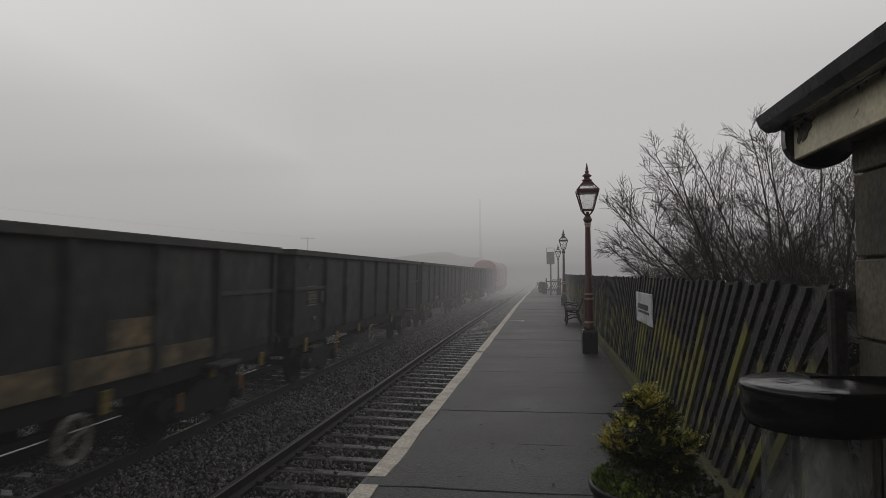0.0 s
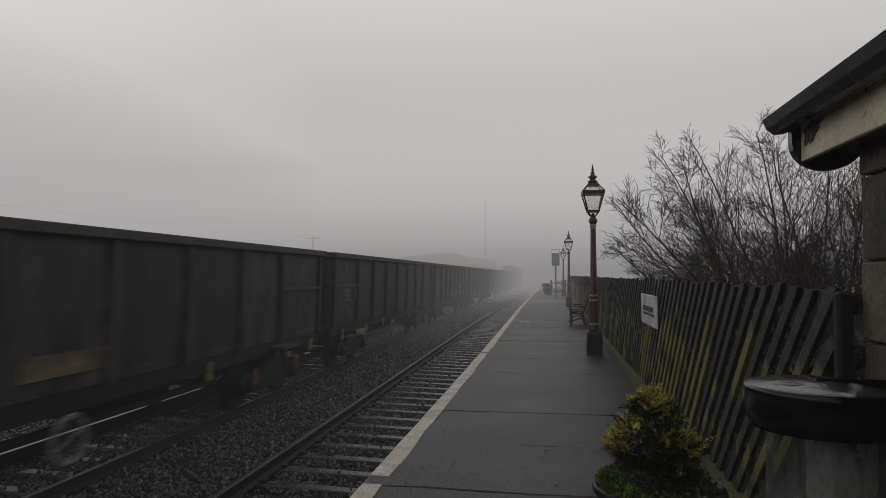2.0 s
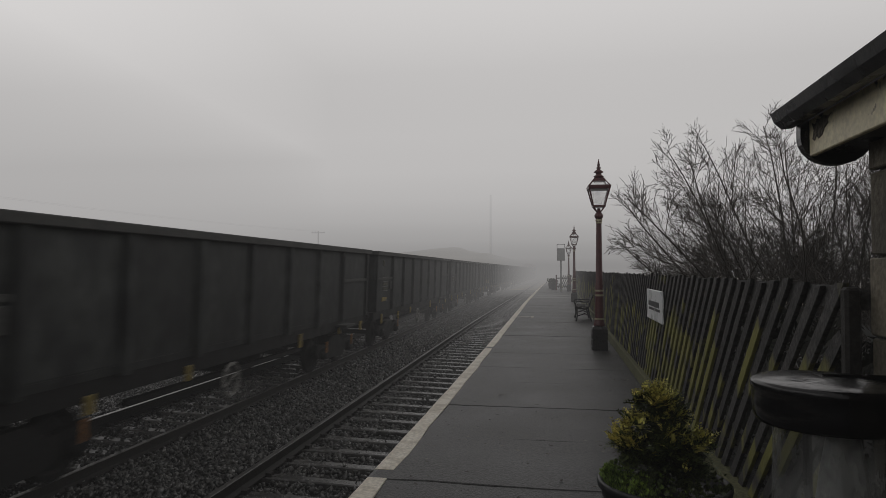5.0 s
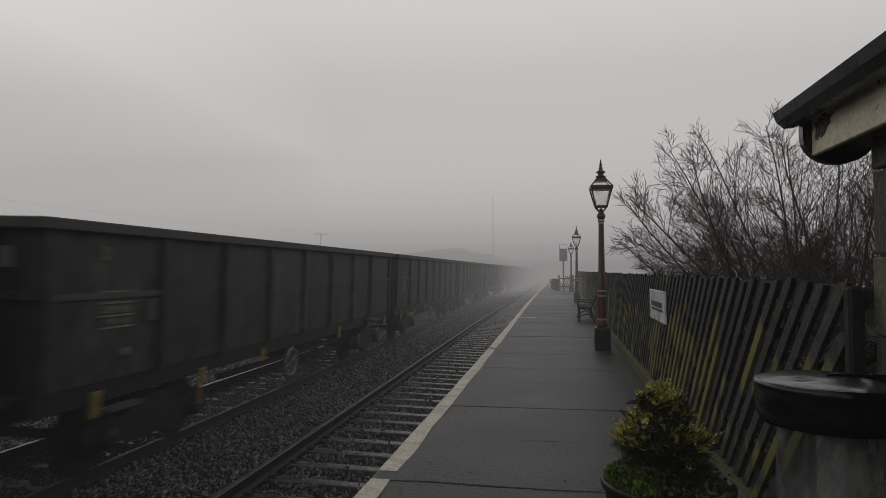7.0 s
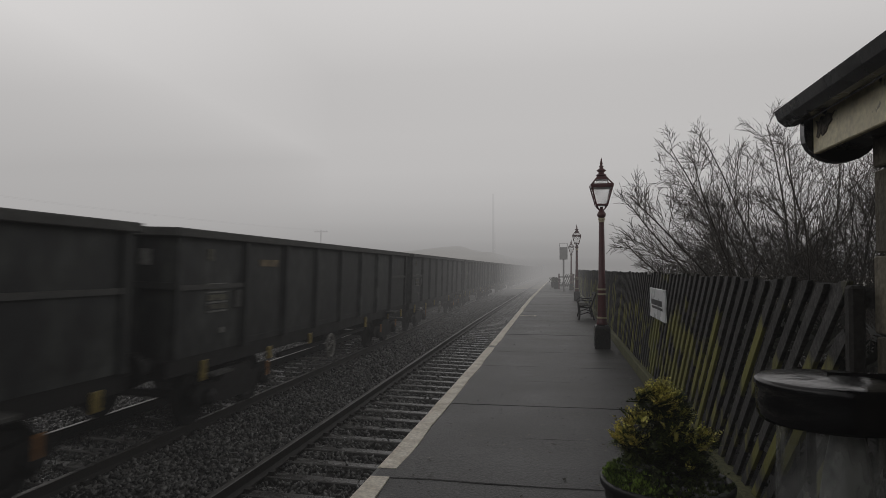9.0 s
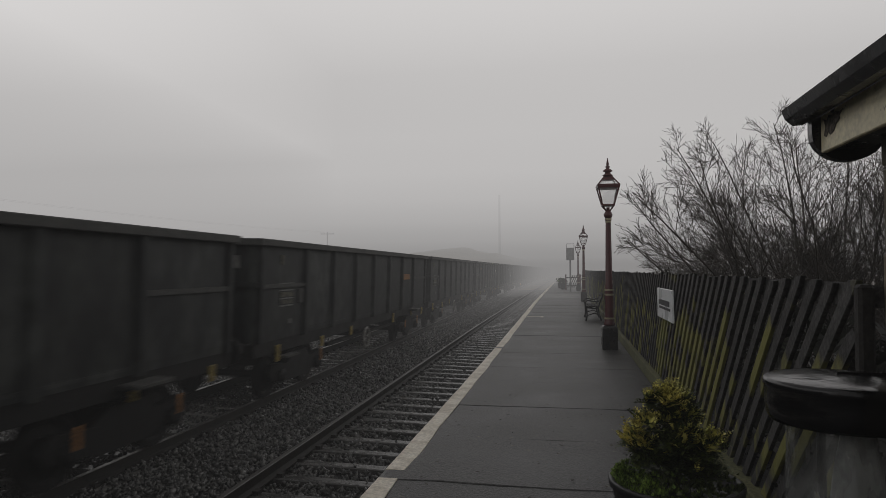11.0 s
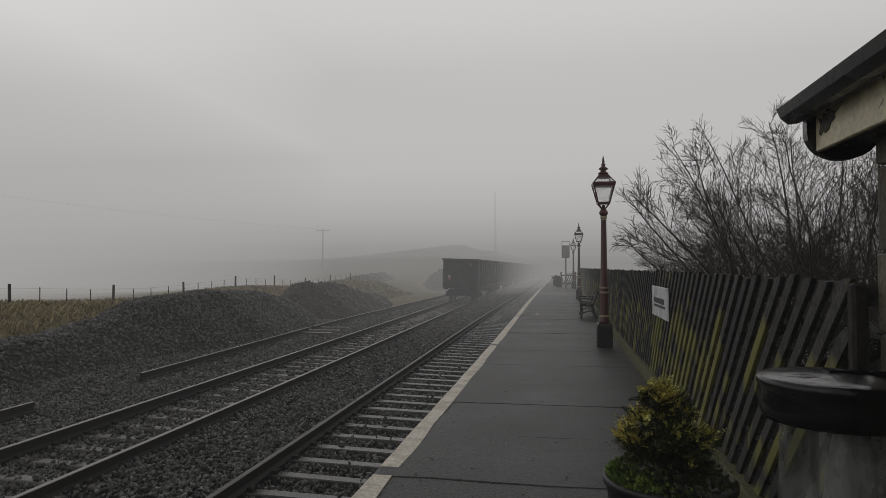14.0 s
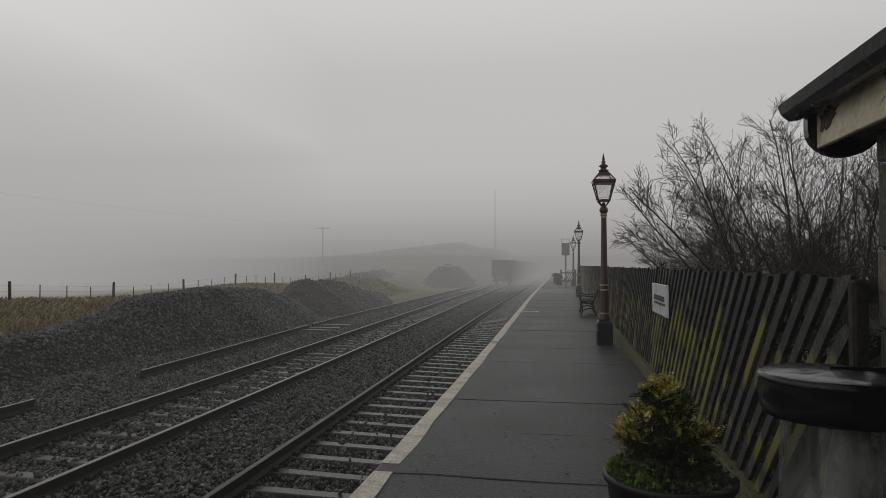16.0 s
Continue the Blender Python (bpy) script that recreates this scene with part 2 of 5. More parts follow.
def build_sky():
    """Pale cloud far behind the fog, brighter towards the top."""
    m = bpy.data.materials.new("pale_cloud")
    m.use_nodes = True
    n, l = m.node_tree.nodes, m.node_tree.links
    n.remove(n["Principled BSDF"])
    e = n.new("ShaderNodeEmission")
    geo = n.new("ShaderNodeNewGeometry")
    sep = n.new("ShaderNodeSeparateXYZ")
    l.new(geo.outputs["Position"], sep.inputs[0])
    r = n.new("ShaderNodeMapRange")
    r.interpolation_type = "SMOOTHSTEP"
    r.inputs["From Min"].default_value, r.inputs["From Max"].default_value = 10, 105
    r.inputs["To Min"].default_value, r.inputs["To Max"].default_value = 0.6, 1.06
    l.new(sep.outputs["Z"], r.inputs["Value"])
    l.new(r.outputs[0], e.inputs["Strength"])
    e.inputs["Color"].default_value = (1.0, 0.985, 0.97, 1)
    l.new(e.outputs[0], n["Material Output"].inputs["Surface"])
    bm = bmesh.new()
    lo, hi = [], []
    for i in range(61):
        a = radians(-150 + 5 * i)
        lo.append(bm.verts.new((230 * math.sin(a), 230 * math.cos(a), -6)))
        hi.append(bm.verts.new((230 * math.sin(a), 230 * math.cos(a), 150)))
    for i in range(60):
        bm.faces.new((lo[i], lo[i + 1], hi[i + 1], hi[i]))
    ob = part("backdrop", bm, m)
    tagged(ob, "pale overcast sky behind the fog", "sky", kind="structure")


build_sky()


# ---- loose stone ----
def stones(name, places, lo, hi, mat, label, parent=None):
    """One object of many small angular stones at the places given."""
    rng = np.random.default_rng(len(places))
    base = np.array([(1, 0, 0), (-1, 0, 0), (0, 1, 0), (0, -1, 0), (0, 0, 1), (0, 0, -1)], float)
    n = len(places)
    v = base[None] * rng.uniform(lo, hi, (n, 1, 1)) * rng.uniform(0.6, 1.5, (n, 6, 1)) * rng.uniform(0.5, 1.25, (n, 1, 3)) + rng.normal(0, 0.38, (n, 6, 3)) * lo
    q = rng.normal(size=(n, 4))
    q /= np.linalg.norm(q, axis=1)[:, None]
    w, x, y, z = q.T
    R = np.stack([np.stack([1 - 2 * (y * y + z * z), 2 * (x * y - z * w), 2 * (x * z + y * w)], 1), np.stack([2 * (x * y + z * w), 1 - 2 * (x * x + z * z), 2 * (y * z - x * w)], 1), np.stack([2 * (x * z - y * w), 2 * (y * z + x * w), 1 - 2 * (x * x + y * y)], 1)], 1)
    v = np.einsum("nij,nkj->nki", R, v) + np.asarray(places)[:, None, :]
    tri = np.array([(0, 2, 4), (2, 1, 4), (1, 3, 4), (3, 0, 4), (2, 0, 5), (1, 2, 5), (3, 1, 5), (0, 3, 5)])
    f = (tri[None] + 6 * np.arange(n)[:, None, None]).reshape(-1)
    me = bpy.data.meshes.new(name)
    me.vertices.add(6 * n)
    me.vertices.foreach_set("co", v.reshape(-1))
    me.loops.add(24 * n)
    me.loops.foreach_set("vertex_index", f.astype(np.int32))
    me.polygons.add(8 * n)
    me.polygons.foreach_set("loop_start", np.arange(0, 24 * n, 3, dtype=np.int32))
    me.update(calc_edges=True)
    me.materials.append(mat)
    ob = new(name, me)
    if parent:
        ob.parent = parent
    return tagged(ob, label, "stones", kind="stuff")


def scatter(x0, x1, y0, y1, density, seed):
    rng = np.random.default_rng(seed)
    n = int((x1 - x0) * (y1 - y0) * density)
    x, y = rng.uniform(x0, x1, n), rng.uniform(y0, y1, n)
    keep = np.ones(n, bool)
    z = np.full(n, BED) + rng.uniform(-0.01, 0.035, n)
    for c in (NEAR_TRACK, FAR_TRACK):
        d = x - track_x(c, y)
        on = np.abs(d) < 1.3
        z[on] -= 0.045 * d[on] - 0.012
        mod = (y - 7.57 + 0.317) % 0.634 - 0.317
        covered = on & (np.abs(mod) < 0.1) & (d > (-0.72 if c == NEAR_TRACK else -0.5)) & (d < (2 if c == NEAR_TRACK else 0.62)) & (rng.uniform(size=n) > (0.015 if c == NEAR_TRACK else 0.26))
        z[on & (np.abs(mod) < 0.1) & (np.abs(d) < 0.75)] = -0.985
        z[on & (d < -0.78)] += 0.055
        if c == FAR_TRACK:
            z[on & (d > 0.78)] += 0.07
        rail = (np.abs(np.abs(d) - 0.7525) < 0.075)
        keep &= ~(covered | rail)
    return np.stack([x, y, z], 1)[keep]


stones("ballast", scatter(-9.6, -1.42, 5.0, 14, 420, 1), 0.024, 0.045, M_BALLAST, "dark grey angular track ballast stones between the rails")
stones("ballast", scatter(-9.6, -1.42, 14, 30, 210, 2), 0.03, 0.052, M_BALLAST, "dark grey angular track ballast stones between the rails")
stones("ballast", scatter(-9.6, -1.42, 30, 62, 55, 3), 0.035, 0.06, M_BALLAST, "dark grey angular track ballast stones between the rails")
stones("ballast", scatter(-14.2, -9.6, 8, 34, 170, 4), 0.03, 0.055, M_BALLAST, "dark grey angular ballast stones beside the siding")


def heap(name, label, crest, ys, heights, slope, lump, mat, stone_mat, density, seed, size):
    """A tipped ridge of loose stone or soil along the line: a height at each y, falling to both sides of the crest."""
    def h(x, y):
        top = float(np.interp(y, ys, heights))
        wob = noise.noise((x * 0.5, y * 0.5, seed)) * lump + noise.noise((x * 1.7, y * 1.7, seed)) * lump * 0.3
        d = abs(x - crest - 0.4 * noise.noise((y * 0.25, seed, 0)))
        flat = 0.55
        return top + wob * min(1.0, top) - max(0.0, d - flat) * slope - 0.12 * min(d, flat)
    bm = bmesh.new()
    nx, ny = 34, 70
    half = max(heights) / slope + 1.2
    g = []
    for j in range(ny + 1):
        y = ys[0] + (ys[-1] - ys[0]) * j / ny
        row = []
        for i in range(nx + 1):
            x = crest - half + 2 * half * i / nx
            row.append(bm.verts.new((x, y, BED - 0.06 + max(-0.05, h(x, y)))))
        g.append(row)
    for j in range(ny):
        for i in range(nx):
            bm.faces.new((g[j][i], g[j][i + 1], g[j + 1][i + 1], g[j + 1][i])).smooth = True
    ob = tagged(new(name), label, "heap")
    part("mound", bm, mat, ob)
    rng = np.random.default_rng(seed)
    pts = []
    for _ in range(int((ys[-1] - ys[0]) * 2 * half * density)):
        x, y = rng.uniform(crest - half, crest + half), rng.uniform(ys[0], ys[-1])
        z = h(x, y)
        if z > 0.02:
            pts.append((x, y, BED - 0.055 + z))
    s = stones("rubble", pts, size * 0.6, size, stone_mat, label, ob)
    del s["category"]
    return ob


M_SOIL = material("dark_spoil_earth", (0.07, 0.06, 0.042), 0.95, 0, 2.5, 0.5, 14, 1.0, (0.024, 0.026, 0.02))
heap("ballast_heap", "tipped heap of dark grey ballast stone beside the siding", -13.2, [5, 9, 12, 13.8, 15.6, 17.8, 19.1, 20.3, 22.5, 27, 28.8, 30.7, 32.5], [0.2, 0.6, 0.85, 0.94, 0.95, 1.2, 1.57, 1.72, 1.72, 1.58, 1.3, 0.75, 0.1], 0.68, 0.16, M_GROUND, M_BALLAST, 230, 11, 0.062)
heap("soil_heap", "weathered heap of dark soil and rubble with sparse grass", -13.2, [29.5, 31, 32.5, 35, 40, 45, 48.5], [0.1, 1.3, 1.75, 1.7, 1.42, 0.75, 0.05], 0.7, 0.3, M_SOIL, M_BALLAST, 16, 12, 0.09)
heap("soil_heap", "low overgrown heap of soil beyond the siding", -21.0, [58, 63, 69, 75, 81, 88], [0.1, 1.5, 1.85, 1.8, 1.3, 0.1], 0.6, 0.35, M_SOIL, M_BALLAST, 6, 13, 0.12)
heap("soil_heap", "dark scrub-covered heap topped with pale sheeting", -13.4, [72, 75, 79, 84, 88], [0.3, 2.3, 2.45, 2.3, 0.1], 0.9, 0.4, M_SOIL, M_SOIL, 10, 14, 0.22)
part_sheet = bmesh.new()
box(part_sheet, -13.9, -12.6, 77, 80, 1.25, 1.42)
tagged(part("plastic_sheet", part_sheet, M_SIGN, bevel=0.03), "crumpled pale plastic sheet on the heap", "sheet")

# ---- field edge ----
def grass_object():
    rng = np.random.default_rng(5)
    n = 15000
    x, y = rng.uniform(-20.5, -14.0, n), rng.uniform(8, 62, n)
    verts, faces = [], []
    for i in range(n):
        if noise.noise((x[i] * 0.6, y[i] * 0.6, 3)) < -0.28:
            continue
        z = ground_height(x[i], y[i]) - 0.03
        for k in range(3):
            a, hgt = rng.uniform(0, 6.28), rng.uniform(0.1, 0.34)
            px, py = x[i] + rng.normal(0, 0.08), y[i] + rng.normal(0, 0.08)
            dx, dy = 0.012 * math.cos(a), 0.012 * math.sin(a)
            lx, ly = rng.normal(0, 0.12), rng.normal(0, 0.12)
            b = len(verts)
            verts += [(px - dx, py - dy, z), (px + dx, py + dy, z), (px + lx * 0.4 + dx * 0.7, py + ly * 0.4 + dy * 0.7, z + hgt * 0.7), (px + lx, py + ly, z + hgt)]
            faces += [(b, b + 1, b + 2), (b, b + 2, b + 3)]
    me = bpy.data.meshes.new("grass")
    me.from_pydata(verts, [], faces)
    me.materials.append(M_GRASS)
    tagged(new("grass", me), "tussocky dead straw-coloured moor grass on the bank", "grass", kind="stuff")


grass_object()


def field_fence():
    ob = tagged(new("wire_fence"), "old post and wire field fence along the grass bank", "fence")
    rng = random.Random(3)
    y = 14.7
    i = 0
    while y < 62:
        thick = i % 4 == 0
        z = ground_height(-19, y) - 0.1
        r = 0.055 if thick else 0.02
        top = z + (0.98 if thick else 0.78) + rng.uniform(-0.06, 0.06)
        lean = rng.uniform(-0.05, 0.05)
        bm = bmesh.new()
        tube(bm, [(-19, y, z), (-19, y + lean, top)], [r, r * 0.9], 6)
        part("post" if thick else "dropper", bm, M_WOOD, ob)
        y += 1.35
        i += 1
    for h in (0.35, 0.6, 0.8):
        bm = bmesh.new()
        pts = [(-19, 17.6 + 2.6 * k, ground_height(-19, 17.6 + 2.6 * k) + h - 0.1) for k in range(18)]
        tube(bm, pts, [0.0022] * len(pts), 4)
        part("wire", bm, M_RAIL, ob)


field_fence()


def telegraph_pole(x, y, top, arm, label):
    z = ground_height(x, y) - 0.3
    ob = tagged(new("telegraph_pole"), label, "telegraph pole")
    bm = bmesh.new()
    tube(bm, [(0, 0, z), (0.05, 0, top)], [0.13, 0.09], 8)
    part("pole", bm, M_WOOD, ob)
    part("crossarm", boxes((-arm, arm + 0.1, -0.06, 0.06, top - 0.32, top - 0.2)), M_WOOD, ob)
    for k in (-0.9, -0.4, 0.45, 0.95):
        bm = bmesh.new()
        lathe(bm, [(0.03, top - 0.2), (0.045, top - 0.14), (0.03, top - 0.06)], 8, k * arm)
        part("insulator", bm, M_PALE, ob)
    ob.location = (x, y, 0)


telegraph_pole(-35.6, 95.0, 7.3, 1.0, "weathered wooden telegraph pole with a single crossarm")
for dz in (0.0, 0.12):
    bm = bmesh.new()
    pts = [(-35.6 - 2.0 * k, 95.0 - 5.6 * k, 7.2 + dz - 0.02 * k * (10 - k) + 0.16 * k) for k in range(11)]
    tube(bm, pts, [0.006] * 11, 4)
    tagged(part("overhead_wire", bm, M_RAIL), "slack telegraph wire running to the pole", "wire")


def signal_post():
    ob = tagged(new("signal_post"), "tall slim grey signal post almost lost in fog", "signal")
    bm = bmesh.new()
    tube(bm, [(0, 0, BED), (0, 0, 17)], [0.26, 0.2], 8)
    part("mast", bm, M_RIM, ob)
    part("ladder", boxes((0.24, 0.27, -0.02, 0.02, BED, 9), (0.5, 0.53, -0.02, 0.02, BED, 9), *[(0.24, 0.53, -0.015, 0.015, BED + 0.4 + 0.35 * k, BED + 0.43 + 0.35 * k) for k in range(27)]), M_RIM, ob)
    ob.location = (-13.6, 136, 0)


signal_post()


# ---- platform ----
def build_platform():
    ob = tagged(new("platform"), "damp dark tarmac station platform with worn white edge line", "platform", kind="structure")
    part("base", boxes((EDGE + 0.03, 1.6, -8, 78, -1.2, -0.03)), M_PLAT, ob)
    rng = random.Random(8)
    part("edge_wall", boxes((EDGE + 0.012, EDGE + 0.03, -8, 78, -1.2, -0.05)), M_STONE, ob)
    y = -8.0
    seams = [-8, -5.5, -3, -0.5, 1.6, 3.35, 4.66, 5.95, 7.35, 8.95, 10.3, 12.1, 13.9, 15.3, 17.2, 19.4, 21.4, 23.6, 26, 28.2, 30.7, 33.4, 36.2, 38.4, 41, 44.5, 48, 52, 56.5, 61, 66, 72, 78]
    for a, b in zip(seams, seams[1:]):
        bm = bmesh.new()
        nx = 7
        lift = rng.uniform(-0.004, 0.004)
        rows = []
        for (yy, dz) in ((a + 0.001, -0.006), (a + 0.008, 0), (a + (b - a) * 0.35, 0.003), (a + (b - a) * 0.7, -0.002), (b - 0.008, 0), (b - 0.001, -0.006)):
            rows.append([bm.verts.new((edge_x(yy) + 0.03 + (1.57 - edge_x(yy)) * i / nx, yy + 0.03 * noise.noise((i * 0.9, a, 0)), dz + lift + 0.006 * noise.noise((i * 0.7, yy, 4)))) for i in range(nx + 1)])
        low = [bm.verts.new((edge_x(a) + 0.03 + (1.57 - edge_x(a)) * i / nx, a + 0.001, -0.05)) for i in range(nx + 1)]
        rows.insert(0, low)
        rows.append([bm.verts.new((edge_x(b) + 0.03 + (1.57 - edge_x(b)) * i / nx, b - 0.001, -0.05)) for i in range(nx + 1)])
        for p, q in zip(rows, rows[1:]):
            for i in range(nx):
                bm.faces.new((p[i], p[i + 1], q[i + 1], q[i]))
        part("slab", bm, M_PLATB if 36 < a < 40 else M_PLAT, ob)
    # coping stones carry the painted line; the joints stay dark
    cuts = [-4, 4.66, 12.72, 20.6, 25, 33, 44, 56, 68, 78]
    for a, b in zip(cuts, cuts[1:]):
        bm = bmesh.new()
        n = max(2, int((b - a) / 0.45))
        rows = []
        for j in range(n + 1):
            yy = a + 0.2 + (b - a - 0.2) * j / n
            ed = edge_x(yy)
            e0, e1 = rng.uniform(-0.006, 0.006), rng.uniform(-0.012, 0.012)
            rows.append([bm.verts.new(p) for p in ((ed + e0, yy, -0.09), (ed + e0, yy, 0.002), (ed + 0.008, yy, 0.009), (ed + LINE_WIDTH + e1, yy, 0.009), (ed + LINE_WIDTH + 0.002 + e1, yy, 0.0))])
        for p, q in zip(rows, rows[1:]):
            for i in range(4):
                bm.faces.new((p[i], p[i + 1], q[i + 1], q[i]))
        bm.faces.new(rows[0])
        bm.faces.new(rows[-1][::-1])
        part("edge_line", bm, M_LINE, ob, "chipped white edge line")
        part("coping_joint", boxes((edge_x(a) + 0.004, edge_x(a) + LINE_WIDTH - 0.005, a + 0.002, a + 0.198, -0.09, 0.004)), M_PATCH, ob, "grey worn gap in the line")
    part("marking", boxes((edge_x(21.4) + LINE_WIDTH + 0.02, -0.78, 21.3, 21.42, 0.0, 0.008), (-0.84, -0.76, 21.2, 21.55, 0.0, 0.0075)), M_LINE, ob, "thin white stop mark")
    bm = bmesh.new()
    for _ in range(1700):
        x, y, a, r = rng.uniform(-1.1, 1.0), 3 + 21 * rng.random() ** 1.5, rng.uniform(0, 6.28), rng.uniform(0.006, 0.03)
        if rng.random() < 0.4:
            x = rng.uniform(0.6, 1.03)
        v = [bm.verts.new((x + r * math.cos(a + k) * s, y + r * math.sin(a + k) * s, 0.012 + 0.006 * rng.random())) for k, s in ((0, 1), (1.6, 0.45), (3.14, 1), (4.7, 0.45))]
        bm.faces.new(v)
    tagged(part("leaf_litter", bm, M_LITTER), "scattered dead leaves and grit on the platform", "leaves", kind="stuff")


M_PLATB = material("paler_tarmac_patch", (0.12, 0.12, 0.118), 0.5, 0, 1.2, 0.25, 160, 0.35, (0.095, 0.095, 0.095))
M_PATCH = material("grey_coping_patch", (0.11, 0.115, 0.115), 0.5, 0, 4, 0.3, 90, 0.3)
M_LITTER = material("dead_leaf_bits", (0.03, 0.024, 0.016), 0.8, 0, 20, 0.4, 60, 0.0, (0.2, 0.19, 0.17), "isl")
build_platform()


# ---- tracks ----
def sweep(bm, outline, track, side, y0, y1, lift=0.0, lean=True):
    """Carries a rail's outline along a track."""
    n = max(2, int((y1 - y0) / 2.5))
    rows = []
    for j in range(n + 1):
        y = y0 + (y1 - y0) * j / n
        m = track_pose(track, y) if lean else pose(float(track_x(track, y)), y, lift)
        rows.append([bm.verts.new(m @ Vector((side + p[0], 0, p[1]))) for p in outline])
    k = len(outline)
    for a, b in zip(rows, rows[1:]):
        for i in range(k):
            bm.faces.new((a[i], a[(i + 1) % k], b[(i + 1) % k], b[i]))
    bm.faces.new(rows[0][::-1])
    bm.faces.new(rows[-1])


def rail_run(parent, track, side, y0, y1):
    prof = [(-0.07, -0.16), (0.07, -0.16), (0.07, -0.145), (0.012, -0.12), (0.012, -0.045), (0.036, -0.035), (0.036, -0.004), (-0.036, -0.004), (-0.036, -0.035), (-0.012, -0.045), (-0.012, -0.12), (-0.07, -0.145)]
    for name, outline, mat in (("rail", prof, M_RAIL), ("rail_head", [(-0.034, -0.004), (0.034, -0.004), (0.026, 0.001), (-0.026, 0.001)], M_SHINE if track == FAR_TRACK else M_DULL)):
        bm = bmesh.new()
        sweep(bm, outline, track, side, y0, y1)
        part(name, bm, mat, parent)


def build_track(name, x, label):
    ob = tagged(new(name), label, "railway track", kind="structure")
    for side in (-0.7525, 0.7525):
        rail_run(ob, x, side, -6, 140)
    return ob


near_track = build_track("track_1", NEAR_TRACK, "railway track beside the platform with pale damp sleepers")
far_track = build_track("track_2", FAR_TRACK, "railway track in dark ballast carrying the freight train")


def build_siding():
    ob = tagged(new("siding_rail"), "rusty half-buried siding rail in ballast", "railway track", kind="structure")
    for y0, y1, dz in ((6.0, 10.2, 0.05), (13.4, 24.8, 0.045), (25.2, 80, 0.04)):
        prof = [(-0.07, -0.2), (0.07, -0.2), (0.07, -0.15), (0.012, -0.12), (0.012, -0.045), (0.036, -0.035), (0.036, 0), (-0.036, 0), (-0.036, -0.035), (-0.012, -0.045), (-0.012, -0.12), (-0.07, -0.15)]
        bm = bmesh.new()
        sweep(bm, prof, SIDING, 0.0, y0, y1, -0.9 + dz, False)
        part("rail", bm, M_RAIL, ob)
        bm = bmesh.new()
        sweep(bm, [(-0.034, 0.001), (0.034, 0.001), (0.028, 0.007), (-0.028, 0.007)], SIDING, 0.0, y0, y1, -0.9 + dz, False)
        part("rail_head", bm, M_OLDRAIL, ob)
    for y, r in ((24.9, 4), (24.0, -7), (26.2, 3)):
        part("timber", boxes((-0.7, 0.9, -0.14, 0.14, -0.1, 0.0)), M_SLEEPER, ob, bevel=0.01, at=pose(float(track_x(SIDING, y)) + 0.3, y, -0.96, 0, 0, r))


M_OLDRAIL = material("dull_siding_rail", (0.36, 0.35, 0.33), 0.4, 0.3, 4, 0.35, 50, 0.3, (0.1, 0.098, 0.094))
build_siding()


# ---- train ----
PITCH = 15.24
REAR, SPEED = 19.3, 16.4
WAGONS = 17
R_WHEEL = 0.42


def wheelset(parent, y):
    bm = bmesh.new()
    for s in (-1, 1):
        prof = [(0.1, -0.09), (0.12, -0.05), (0.3, -0.03), (0.33, -0.065), (R_WHEEL + 0.012, -0.065), (R_WHEEL, 0.06), (0.33, 0.065), (0.3, 0.03), (0.12, 0.06), (0.1, 0.08)]
        ring = bmesh.new()
        lathe(ring, prof, 24)
        ring.transform(Matrix.Translation((s * 0.755, 0, 0)) @ Matrix.Rotation(radians(90 * s), 4, "Y"))
        tmp = bpy.data.meshes.new("tmp")
        ring.to_mesh(tmp)
        ring.free()
        bm.from_mesh(tmp)
        bpy.data.meshes.remove(tmp)
    tube(bm, [(-0.85, 0, 0), (0.85, 0, 0)], [0.07, 0.07], 10)
    return part("wheelset", bm, M_UNDER, parent, "steel wheels on an axle", at=pose(0, y, R_WHEEL))


def bogie(parent, y):
    bm = bmesh.new()
    for s in (-1, 1):
        x0, x1 = (0.93, 1.05) if s > 0 else (-1.05, -0.93)
        prism(bm, [(y - 1.35, 0.5), (y - 1.2, 0.34), (y - 0.75, 0.34), (y - 0.5, 0.26), (y + 0.5, 0.26), (y + 0.75, 0.34), (y + 1.2, 0.34), (y + 1.35, 0.5), (y + 1.2, 0.66), (y + 0.6, 0.6), (y + 0.3, 0.78), (y - 0.3, 0.78), (y - 0.6, 0.6), (y - 1.2, 0.66)], "x", x0, x1)
        for k in (-0.16, 0, 0.16):
            lathe(bm, [(0.06, 0.3), (0.06, 0.7)], 8, s * 0.99, y + k)
    box(bm, -0.95, 0.95, y - 0.25, y + 0.25, 0.45, 0.8)
    b = part("bogie", bm, M_UNDER, parent)
    for k in (-0.95, 0.95):
        for s in (-1, 1):
            c = bmesh.new()
            lathe(c, [(0.13, -0.06), (0.13, 0.05), (0.06, 0.09)], 10)
            part("axlebox", c, M_UNDER, b, at=pose(s * 1.08, y + k, R_WHEEL, 0, 90 * s, 0))
            if (y > 7 or k > 0) and s > 0:
                part("wear_plate", boxes((1.15, 1.175, y + k - 0.045, y + k + 0.045, 0.46, 0.72)), M_ORANGE, b, "grubby orange wear plate", bevel=0.01)
    return [wheelset(parent, y - 0.95), wheelset(parent, y + 0.95)]


